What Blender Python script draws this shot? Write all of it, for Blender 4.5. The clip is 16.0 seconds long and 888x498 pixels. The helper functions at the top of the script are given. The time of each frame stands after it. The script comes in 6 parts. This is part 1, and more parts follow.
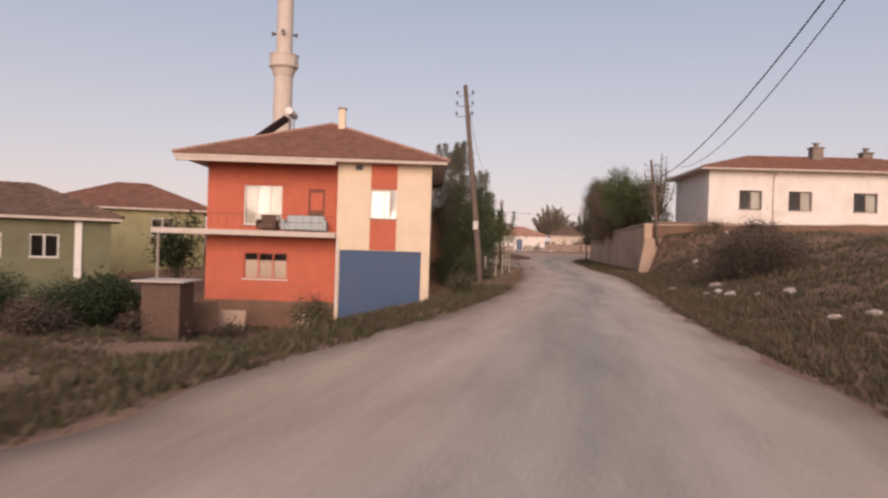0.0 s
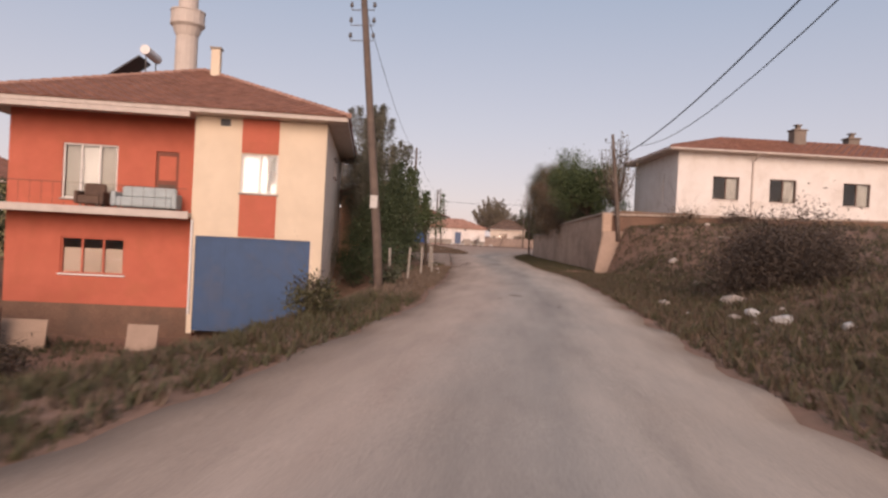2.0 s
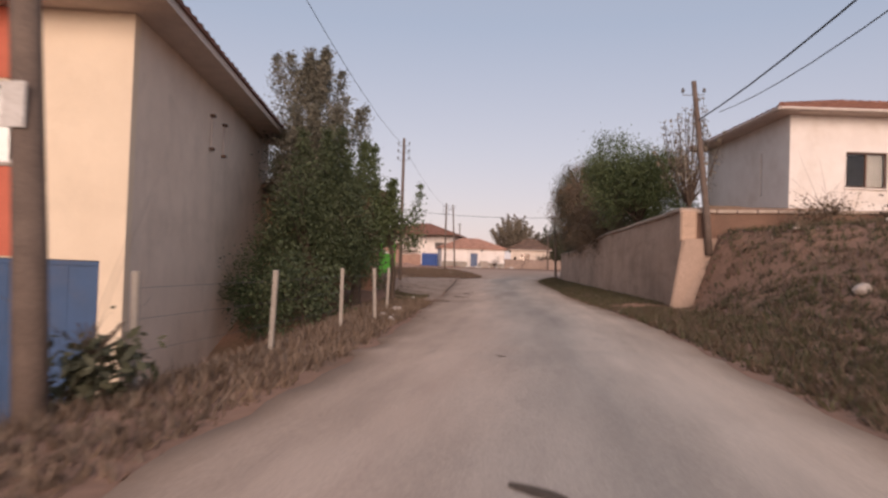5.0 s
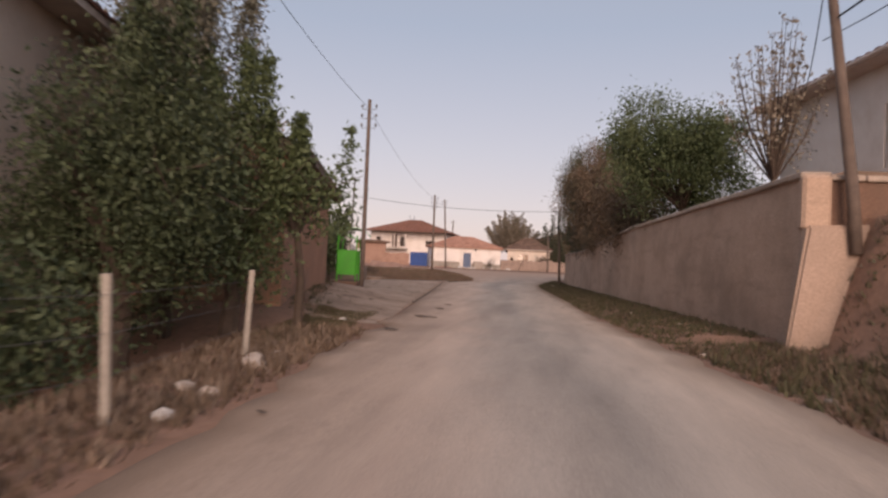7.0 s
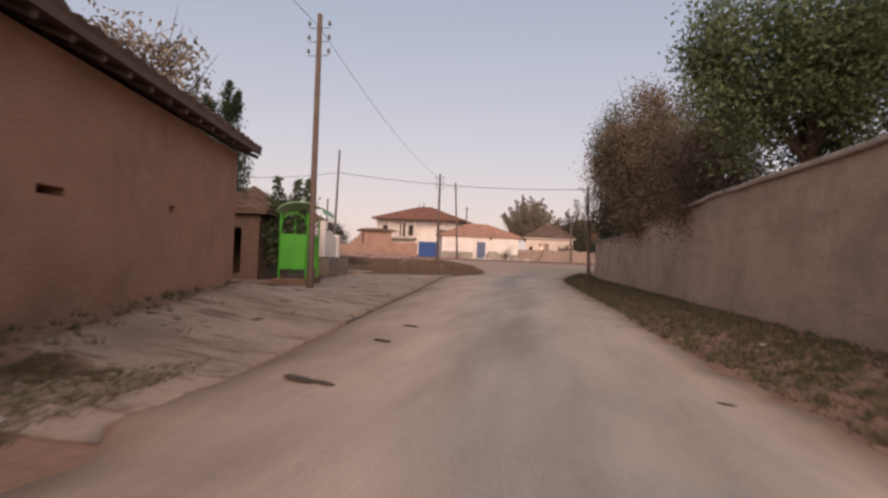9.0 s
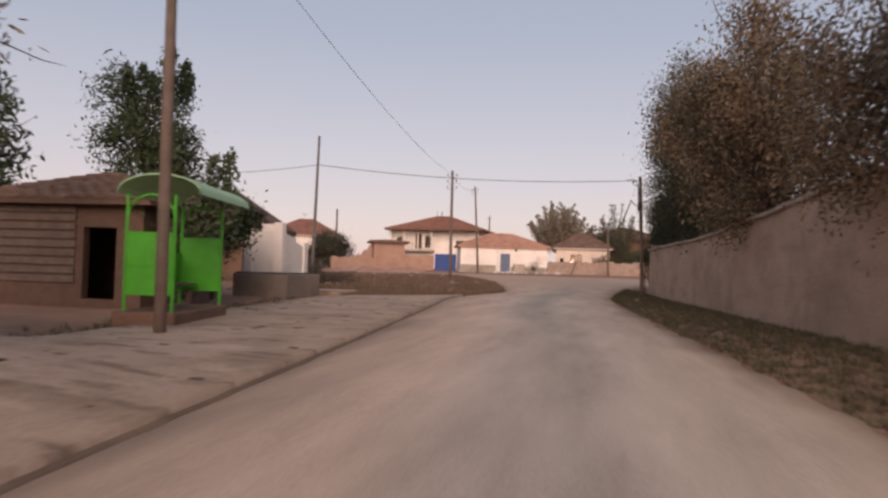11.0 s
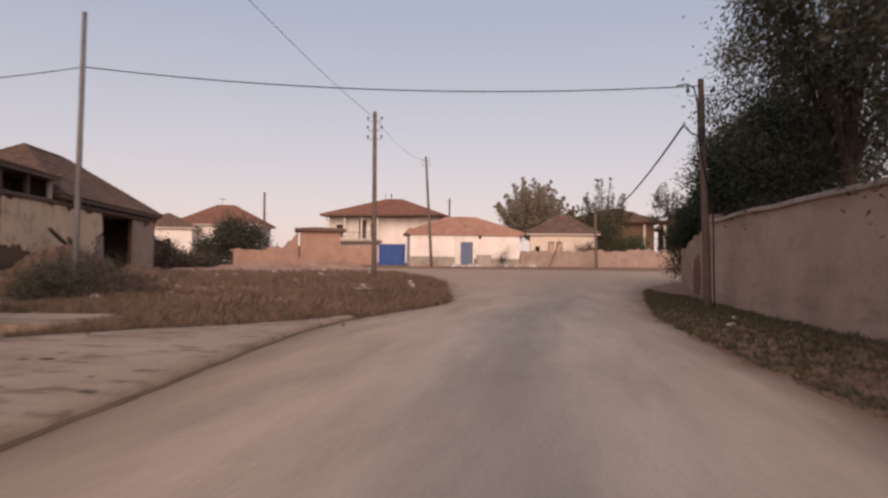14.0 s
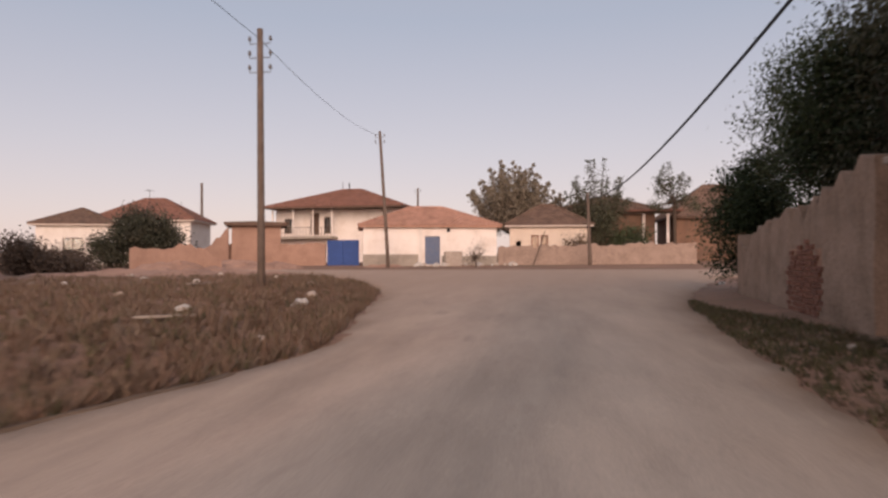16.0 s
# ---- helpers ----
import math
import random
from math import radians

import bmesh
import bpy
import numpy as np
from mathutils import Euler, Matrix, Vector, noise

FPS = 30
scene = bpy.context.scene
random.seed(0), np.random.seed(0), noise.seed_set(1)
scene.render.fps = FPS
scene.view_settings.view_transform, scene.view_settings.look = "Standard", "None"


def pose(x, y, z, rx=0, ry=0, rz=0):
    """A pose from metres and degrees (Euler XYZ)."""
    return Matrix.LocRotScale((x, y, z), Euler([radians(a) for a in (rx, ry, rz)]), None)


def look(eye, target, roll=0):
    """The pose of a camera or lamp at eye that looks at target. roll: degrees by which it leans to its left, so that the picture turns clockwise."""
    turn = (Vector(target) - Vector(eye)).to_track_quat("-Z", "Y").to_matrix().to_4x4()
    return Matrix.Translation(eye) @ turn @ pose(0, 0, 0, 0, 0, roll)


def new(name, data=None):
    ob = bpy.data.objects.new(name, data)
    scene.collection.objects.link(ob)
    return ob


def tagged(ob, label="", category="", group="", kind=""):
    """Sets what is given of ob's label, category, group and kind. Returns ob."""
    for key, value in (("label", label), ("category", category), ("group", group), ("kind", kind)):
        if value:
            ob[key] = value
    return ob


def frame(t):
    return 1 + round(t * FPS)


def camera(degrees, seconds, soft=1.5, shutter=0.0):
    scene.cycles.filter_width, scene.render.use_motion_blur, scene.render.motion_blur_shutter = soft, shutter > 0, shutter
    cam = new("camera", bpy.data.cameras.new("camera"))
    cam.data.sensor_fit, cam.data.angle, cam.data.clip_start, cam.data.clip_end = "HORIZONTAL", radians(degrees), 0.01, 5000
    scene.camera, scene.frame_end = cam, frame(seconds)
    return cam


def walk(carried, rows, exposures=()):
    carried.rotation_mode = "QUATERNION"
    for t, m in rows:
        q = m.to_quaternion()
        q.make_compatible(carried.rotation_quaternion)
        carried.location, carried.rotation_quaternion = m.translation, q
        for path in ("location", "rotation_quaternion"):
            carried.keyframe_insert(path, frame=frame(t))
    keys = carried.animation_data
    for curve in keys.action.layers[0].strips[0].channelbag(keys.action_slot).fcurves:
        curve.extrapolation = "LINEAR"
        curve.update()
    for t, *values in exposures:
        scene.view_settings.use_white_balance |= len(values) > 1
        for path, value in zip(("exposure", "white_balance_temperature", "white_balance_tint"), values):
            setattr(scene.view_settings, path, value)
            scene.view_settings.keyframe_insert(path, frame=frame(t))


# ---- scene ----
cam = camera(65.4, 16.0, soft=2.5, shutter=0.5)
PATH = [
    (0, (1.665, -4.354, 1.428), (1.272, -2.393, 1.419), 1.8),
    (0.5, (1.534, -2.15, 1.428), (1.2, -0.179, 1.439), 2.2),
    (1, (1.506, 0.273, 1.399), (1.209, 2.25, 1.415), 1.4),
    (1.5, (1.472, 2.516, 1.351), (1.205, 4.499, 1.352), 0.9),
    (2, (1.479, 4.801, 1.318), (1.252, 6.788, 1.297), 3.0),
    (2.5, (1.487, 7.085, 1.285), (1.281, 9.075, 1.28), 2.3),
    (3, (1.505, 9.478, 1.269), (1.299, 11.468, 1.272), 1.5),
    (3.5, (1.524, 11.65, 1.245), (1.303, 13.638, 1.273), 1.2),
    (4, (1.533, 14.076, 1.226), (1.283, 16.06, 1.241), 0.5),
    (4.2, (1.52, 14.968, 1.217), (1.256, 16.95, 1.248), 0.8),
    (6.3, (1.025, 24.44, 1.257), (0.724, 26.417, 1.306), 2.6),
    (6.5, (0.99, 25.391, 1.265), (0.694, 27.369, 1.302), 2.1),
    (7, (0.924, 27.839, 1.271), (0.635, 29.817, 1.317), 2.8),
    (7.5, (0.893, 30.04, 1.264), (0.608, 32.019, 1.298), 2.8),
    (8, (0.787, 32.519, 1.259), (0.472, 34.493, 1.322), 3.1),
    (8.5, (0.681, 34.998, 1.255), (0.353, 36.971, 1.278), 2.9),
    (9, (0.539, 37.578, 1.263), (0.196, 39.549, 1.281), 2.4),
    (9.2, (0.494, 38.511, 1.249), (0.141, 40.479, 1.269), 2.4),
    (11.5, (-0.572, 50.576, 1.248), (-1.004, 52.528, 1.308), 1.6),
    (12, (-0.802, 53.431, 1.237), (-1.241, 55.382, 1.292), 1.6),
    (12.5, (-1.063, 56.17, 1.256), (-1.497, 58.122, 1.299), 1.7),
    (13, (-1.29, 59.081, 1.272), (-1.703, 61.037, 1.325), 1.8),
    (13.5, (-1.465, 61.78, 1.277), (-1.846, 63.742, 1.328), 1.2),
    (14, (-1.639, 64.642, 1.279), (-1.974, 66.614, 1.318), 0.6),
    (14.5, (-1.711, 67.422, 1.187), (-2.013, 69.398, 1.229), -0.0),
    (15, (-1.8, 70.418, 1.206), (-2.075, 72.398, 1.257), -0.5),
    (15.5, (-1.869, 73.094, 1.214), (-2.145, 75.074, 1.269), -0.1),
    (16, (-1.844, 75.852, 1.276), (-2.132, 77.831, 1.312), -0.2),
]
walk(cam, [(t, look(eye, target, roll)) for t, eye, target, roll in PATH], exposures=[(0.0, 0.0, 6820, 18.5), (3.5, 0.0, 6580, 18.5), (7.0, 0.0, 6820, 19.5), (9.0, 0.0, 6920, 19.5), (13.0, 0.0, 7000, 20.5), (16.0, 0.0, 7030, 20.5)])


# ---- world, sun ----
world = bpy.data.worlds.new("dusk_sky")
scene.world = world
world.use_nodes = True
wn, wl = world.node_tree.nodes, world.node_tree.links
wn.clear()
w_out = wn.new("ShaderNodeOutputWorld")
w_bg = wn.new("ShaderNodeBackground")
w_sky = wn.new("ShaderNodeTexSky")
w_sky.sky_type = "NISHITA"
w_sky.sun_disc = False
w_sky.sun_elevation = radians(19)
w_sky.sun_rotation = radians(170)
w_sky.altitude = 700
w_sky.air_density = 1.0
w_sky.dust_density = 2.0
w_sky.ozone_density = 2.5
# haze of a dry evening: pale pink towards the horizon, lavender above
w_tc = wn.new("ShaderNodeTexCoord")
w_sep = wn.new("ShaderNodeSeparateXYZ")
w_ramp = wn.new("ShaderNodeValToRGB")
w_ramp.color_ramp.elements[0].position = 0.0
w_ramp.color_ramp.elements[0].color = (0.68, 0.575, 0.585, 1)
w_ramp.color_ramp.elements[1].position = 0.55
w_ramp.color_ramp.elements[1].color = (0.345, 0.395, 0.47, 1)
w_mid = w_ramp.color_ramp.elements.new(0.16)
w_mid.color = (0.525, 0.53, 0.585, 1)
w_mid2 = w_ramp.color_ramp.elements.new(0.33)
w_mid2.color = (0.372, 0.442, 0.54, 1)
w_gain = wn.new("ShaderNodeVectorMath")
w_gain.operation = "MULTIPLY"
w_gain.inputs[1].default_value = (0.05, 0.04, 0.032)
w_mix = wn.new("ShaderNodeMixRGB")
w_mix.blend_type = "ADD"
w_mix.inputs[0].default_value = 1.0
wl.new(w_tc.outputs["Generated"], w_sep.inputs[0])
wl.new(w_sep.outputs[2], w_ramp.inputs[0])
wl.new(w_sky.outputs[0], w_gain.inputs[0])
wl.new(w_ramp.outputs[0], w_mix.inputs[1])
wl.new(w_gain.outputs[0], w_mix.inputs[2])
wl.new(w_mix.outputs[0], w_bg.inputs[0])
w_bg.inputs[1].default_value = 0.87
wl.new(w_bg.outputs[0], w_out.inputs[0])

sun = new("sun", bpy.data.lights.new("sun", "SUN"))
sun.data.energy = 3.1
sun.data.angle = radians(40)
sun.data.color = (1.0, 0.80, 0.66)
sun.matrix_world = look((7, -40, 14.0), (0, 0, 0))


# ---- materials ----
def material(name, base, other=None, scale=3.0, fine=40.0, rough=0.9, bump=0.15, metal=0.0, stain=None, stain_amount=0.4,
             stain_scale=0.7, jitter=0.0, coat=0.0, spec=0.3):
    """Two scales of colour variation and a fine relief, in metres."""
    m = bpy.data.materials.new(name)
    m.use_nodes = True
    n, l = m.node_tree.nodes, m.node_tree.links
    b = n["Principled BSDF"]
    b.inputs["Roughness"].default_value = rough
    b.inputs["Metallic"].default_value = metal
    b.inputs["Specular IOR Level"].default_value = spec
    b.inputs["Coat Weight"].default_value = coat
    other = other or tuple(c * 0.75 for c in base)
    tc = n.new("ShaderNodeTexCoord")
    big = n.new("ShaderNodeTexNoise")
    big.inputs["Scale"].default_value = scale
    big.inputs["Detail"].default_value = 6
    big.inputs["Roughness"].default_value = 0.62
    small = n.new("ShaderNodeTexNoise")
    small.inputs["Scale"].default_value = fine
    small.inputs["Detail"].default_value = 4
    l.new(tc.outputs["Object"], big.inputs["Vector"])
    l.new(tc.outputs["Object"], small.inputs["Vector"])
    ramp = n.new("ShaderNodeValToRGB")
    ramp.color_ramp.elements[0].position, ramp.color_ramp.elements[1].position = 0.34, 0.68
    ramp.color_ramp.elements[0].color, ramp.color_ramp.elements[1].color = (*base, 1), (*other, 1)
    l.new(big.outputs["Fac"], ramp.inputs[0])
    colour = ramp.outputs[0]
    grain = n.new("ShaderNodeMixRGB")
    grain.blend_type = "OVERLAY"
    grain.inputs[0].default_value = 0.35
    l.new(colour, grain.inputs[1])
    l.new(small.outputs["Fac"], grain.inputs[2])
    colour = grain.outputs[0]
    if stain:
        st = n.new("ShaderNodeTexNoise")
        st.inputs["Scale"].default_value = stain_scale
        st.inputs["Detail"].default_value = 8
        st.inputs["Roughness"].default_value = 0.7
        l.new(tc.outputs["Object"], st.inputs["Vector"])
        sr = n.new("ShaderNodeValToRGB")
        sr.color_ramp.elements[0].position, sr.color_ramp.elements[1].position = 0.5, 0.64
        l.new(st.outputs["Fac"], sr.inputs[0])
        amount = n.new("ShaderNodeMath")
        amount.operation = "MULTIPLY"
        amount.inputs[1].default_value = stain_amount
        l.new(sr.outputs[0], amount.inputs[0])
        mx = n.new("ShaderNodeMixRGB")
        mx.inputs[2].default_value = (*stain, 1)
        l.new(amount.outputs[0], mx.inputs[0])
        l.new(colour, mx.inputs[1])
        colour = mx.outputs[0]
    if jitter:
        info = n.new("ShaderNodeNewGeometry")
        obj = n.new("ShaderNodeObjectInfo")
        add = n.new("ShaderNodeMath")
        add.operation = "ADD"
        l.new(info.outputs["Random Per Island"], add.inputs[0])
        l.new(obj.outputs["Random"], add.inputs[1])
        wrap = n.new("ShaderNodeMath")
        wrap.operation = "FRACT"
        l.new(add.outputs[0], wrap.inputs[0])
        val = n.new("ShaderNodeMapRange")
        val.inputs[3].default_value, val.inputs[4].default_value = 1 - jitter, 1 + jitter
        l.new(wrap.outputs[0], val.inputs[0])
        hsv = n.new("ShaderNodeHueSaturation")
        l.new(val.outputs[0], hsv.inputs["Value"])
        l.new(colour, hsv.inputs["Color"])
        colour = hsv.outputs[0]
    l.new(colour, b.inputs["Base Color"])
    if bump:
        bp = n.new("ShaderNodeBump")
        bp.inputs["Strength"].default_value = bump
        bp.inputs["Distance"].default_value = 0.03
        l.new(small.outputs["Fac"], bp.inputs["Height"])
        l.new(bp.outputs[0], b.inputs["Normal"])
    return m


def leaf_material(name, a, b_, jitter=0.33):
    m = material(name, a, b_, scale=0.8, fine=9, rough=0.6, bump=0, jitter=jitter, spec=0.25)
    b = m.node_tree.nodes["Principled BSDF"]
    b.inputs["Transmission Weight"].default_value = 0.0
    return m


M_ORANGE = material("orange_render", (0.53, 0.145, 0.09), (0.46, 0.123, 0.076), 1.2, 60, 0.85, 0.12, stain=(0.42, 0.13, 0.07), stain_amount=0.5)
M_CREAM = material("cream_render", (0.74, 0.605, 0.455), (0.68, 0.55, 0.41), 0.9, 60, 0.85, 0.1, stain=(0.58, 0.47, 0.35), stain_amount=0.35)
M_GREY_RENDER = material("grey_cement_render", (0.72, 0.60, 0.50), (0.64, 0.53, 0.44), 1.1, 40, 0.95, 0.25, stain=(0.46, 0.38, 0.31), stain_amount=0.4)
M_WHITE = material("whitewash", (0.76, 0.71, 0.66), (0.68, 0.62, 0.57), 0.9, 50, 0.9, 0.12, stain=(0.52, 0.44, 0.36), stain_amount=0.35)
M_WHITE2 = material("fresh_whitewash", (0.82, 0.75, 0.70), (0.74, 0.66, 0.60), 0.7, 40, 0.9, 0.12, stain=(0.55, 0.45, 0.38), stain_amount=0.3)
M_MUD = material("mud_plaster", (0.45, 0.25, 0.165), (0.355, 0.195, 0.13), 0.8, 22, 0.97, 0.5, stain=(0.23, 0.145, 0.105), stain_amount=0.5)
M_MUD_PINK = material("reddish_mud_plaster", (0.40, 0.25, 0.19), (0.32, 0.195, 0.148), 0.9, 20, 0.97, 0.5, stain=(0.25, 0.15, 0.11), stain_amount=0.5)
M_WALL = material("weathered_wall_plaster", (0.50, 0.35, 0.26), (0.40, 0.275, 0.20), 0.6, 26, 0.96, 0.4, stain=(0.27, 0.19, 0.14), stain_amount=0.55, stain_scale=0.4)
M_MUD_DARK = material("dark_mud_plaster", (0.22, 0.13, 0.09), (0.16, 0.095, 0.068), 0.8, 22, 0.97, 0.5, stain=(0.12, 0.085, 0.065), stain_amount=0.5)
M_YARD = material("grey_brown_rubble_plaster", (0.37, 0.27, 0.22), (0.29, 0.21, 0.17), 1.3, 16, 0.97, 0.6, stain=(0.22, 0.16, 0.125), stain_amount=0.6, stain_scale=1.5)
M_OLD_WALL = material("crumbling_mud_render", (0.42, 0.285, 0.21), (0.31, 0.205, 0.145), 1.1, 14, 0.97, 0.9, stain=(0.21, 0.145, 0.10), stain_amount=0.65, stain_scale=1.3)
M_COPING = material("cement_coping", (0.42, 0.33, 0.265), (0.33, 0.26, 0.21), 2.0, 30, 0.95, 0.4, jitter=0.12)
M_BUTTRESS = material("pale_plaster", (0.42, 0.30, 0.232), (0.35, 0.25, 0.19), 1.0, 26, 0.95, 0.3, stain=(0.27, 0.20, 0.15))
M_BRICK = material("red_brick", (0.27, 0.12, 0.08), (0.21, 0.095, 0.065), 3, 30, 0.95, 0.4, jitter=0.2)
M_TILE = material("clay_roof_tile", (0.26, 0.13, 0.097), (0.205, 0.102, 0.077), 2.2, 14, 0.9, 0.3, stain=(0.15, 0.075, 0.05), stain_amount=0.45, jitter=0.12)
M_TILE_PALE = material("faded_roof_tile", (0.46, 0.265, 0.20), (0.38, 0.215, 0.16), 2.0, 14, 0.9, 0.3, stain=(0.24, 0.13, 0.09), stain_amount=0.4, jitter=0.12)
M_TILE_OLD = material("old_roof_tile", (0.19, 0.122, 0.092), (0.14, 0.09, 0.068), 1.8, 14, 0.95, 0.4, stain=(0.10, 0.07, 0.055), stain_amount=0.5, jitter=0.18)
M_FASCIA = material("pale_fascia", (0.60, 0.51, 0.45), (0.50, 0.42, 0.37), 3, 50, 0.8, 0.1)
M_CONCRETE = material("concrete", (0.37, 0.32, 0.27), (0.30, 0.26, 0.22), 1.4, 40, 0.95, 0.3, stain=(0.22, 0.18, 0.15), stain_amount=0.35)
M_BLUE = material("blue_painted_steel", (0.038, 0.082, 0.175), (0.033, 0.07, 0.145), 1.5, 60, 0.55, 0.08, stain=(0.08, 0.09, 0.13), stain_amount=0.4, spec=0.4)
M_BLUE_FADED = material("faded_blue_paint", (0.11, 0.15, 0.24), (0.15, 0.17, 0.23), 3, 50, 0.8, 0.15)
M_BLUE2 = material("bright_blue_steel", (0.035, 0.085, 0.28), (0.03, 0.07, 0.22), 1.5, 60, 0.55, 0.08, spec=0.4)
M_GREEN = material("green_painted_steel", (0.06, 0.40, 0.02), (0.05, 0.31, 0.02), 2, 60, 0.5, 0.06, stain=(0.07, 0.20, 0.03), stain_amount=0.4, spec=0.4)
M_GREEN_CANOPY = material("pale_green_sheet", (0.33, 0.52, 0.30), (0.27, 0.44, 0.26), 2, 60, 0.5, 0.06)
M_DOOR = material("brown_door_wood", (0.24, 0.075, 0.045), (0.17, 0.055, 0.035), 4, 50, 0.6, 0.15)
M_WOOD = material("weathered_pole_wood", (0.17, 0.125, 0.10), (0.115, 0.085, 0.07), 3, 45, 0.9, 0.4)
M_BARK = material("bark", (0.10, 0.072, 0.055), (0.065, 0.048, 0.038), 5, 30, 0.95, 0.6)
M_METAL_POLE = material("grey_steel_pole", (0.16, 0.145, 0.14), (0.12, 0.11, 0.105), 3, 50, 0.6, 0.1, metal=0.3)
M_CABLE = material("black_cable", (0.02, 0.02, 0.022), None, 3, 50, 0.7, 0)
M_FRAME_W = material("white_frame", (0.78, 0.74, 0.70), (0.70, 0.66, 0.62), 4, 50, 0.5, 0.05)
M_FRAME_D = material("dark_wood_frame", (0.14, 0.085, 0.06), (0.10, 0.06, 0.045), 4, 50, 0.7, 0.15)
M_CURTAIN = material("pale_curtain", (0.62, 0.56, 0.50), (0.52, 0.47, 0.42), 5, 50, 0.95, 0.1)
M_CLOTH = material("pale_teal_cover", (0.43, 0.47, 0.47), (0.36, 0.40, 0.40), 3, 40, 0.9, 0.2)
M_STONE = material("pale_stone", (0.50, 0.42, 0.36), (0.40, 0.33, 0.28), 5, 40, 0.95, 0.4, jitter=0.25)
M_CLOD = material("dark_clod", (0.11, 0.08, 0.06), (0.075, 0.055, 0.042), 8, 40, 0.95, 0.5)
M_JOINT = material("joint_earth_and_shade", (0.13, 0.09, 0.065), (0.20, 0.14, 0.10), 1.2, 30, 0.95, 0.4)
M_PLINTH = material("stained_concrete", (0.27, 0.215, 0.175), (0.20, 0.16, 0.13), 0.9, 30, 0.95, 0.3, stain=(0.14, 0.11, 0.09), stain_amount=0.5)
M_OLD_PLASTER = material("peeling_cream_plaster", (0.76, 0.57, 0.40), (0.66, 0.48, 0.33), 0.8, 30, 0.95, 0.3, stain=(0.30, 0.21, 0.15), stain_amount=0.55, stain_scale=1.1)
M_LITTER = material("white_litter", (0.60, 0.56, 0.52), (0.50, 0.46, 0.42), 6, 40, 0.7, 0.2)
M_DARK = material("dark_panel", (0.035, 0.03, 0.035), (0.025, 0.022, 0.025), 3, 40, 0.4, 0.05)
M_MINARET = material("minaret_stone", (0.62, 0.53, 0.46), (0.54, 0.46, 0.40), 0.8, 20, 0.9, 0.15, stain=(0.46, 0.39, 0.34))
M_OLIVE = material("olive_render", (0.175, 0.172, 0.105), (0.14, 0.138, 0.085), 1, 40, 0.9, 0.15, stain=(0.14, 0.13, 0.085))
M_OLIVE_PALE = material("yellow_green_render", (0.36, 0.33, 0.18), (0.29, 0.27, 0.15), 1, 40, 0.9, 0.15, stain=(0.22, 0.2, 0.12))
M_INSIDE = material("dim_room_plaster", (0.30, 0.27, 0.24), None, 1, 30, 0.95, 0.05)
M_LEAF = leaf_material("green_leaves", (0.064, 0.088, 0.036), (0.096, 0.118, 0.054))
M_LEAF_DEAD = leaf_material("dead_shrub", (0.092, 0.066, 0.050), (0.066, 0.049, 0.038), 0.25)
M_LEAF_DARK = leaf_material("dark_leaves", (0.046, 0.062, 0.030), (0.072, 0.088, 0.044))
M_LEAF_BROWN = leaf_material("autumn_leaves", (0.18, 0.118, 0.078), (0.115, 0.095, 0.060))
M_LEAF_GREY = leaf_material("dusty_leaves", (0.175, 0.145, 0.105), (0.22, 0.18, 0.135))
M_WEED = leaf_material("dry_weeds", (0.14, 0.095, 0.066), (0.10, 0.07, 0.048), 0.3)
M_LEAF_WILT = leaf_material("withered_leaves", (0.046, 0.050, 0.033), (0.072, 0.066, 0.046))
M_LEAF_DEEP = leaf_material("shaded_leaves", (0.026, 0.042, 0.017), (0.042, 0.058, 0.025))
M_WEED_PALE = leaf_material("bleached_weeds", (0.205, 0.146, 0.105), (0.15, 0.108, 0.078), 0.25)
M_LEAF_OLD = leaf_material("late_leaves", (0.055, 0.060, 0.036), (0.085, 0.082, 0.050))
M_LEAF_DUST = leaf_material("dusty_fruit_leaves", (0.115, 0.112, 0.082), (0.165, 0.15, 0.115))
M_WEED_GREEN = leaf_material("green_weeds", (0.070, 0.068, 0.034), (0.096, 0.082, 0.044), 0.3)
M_WEED_RED = leaf_material("reddish_dry_weeds", (0.185, 0.118, 0.085), (0.135, 0.088, 0.064), 0.25)
M_GLASS = bpy.data.materials.new("window_glass")
M_GLASS.use_nodes = True
_b = M_GLASS.node_tree.nodes["Principled BSDF"]
_b.inputs["Base Color"].default_value = (0.75, 0.8, 0.82, 1)
_b.inputs["Roughness"].default_value = 0.04
_b.inputs["Transmission Weight"].default_value = 1.0
_b.inputs["IOR"].default_value = 1.45


def ground_material():
    """Dry earth: brown soil, paler dust, darker patches of withered grass, small stones as relief."""
    m = material("dry_earth", (0.315, 0.185, 0.128), (0.225, 0.132, 0.092), 0.35, 9, 1.0, 0.7, stain=(0.125, 0.098, 0.06), stain_amount=0.55, stain_scale=0.25)
    return m


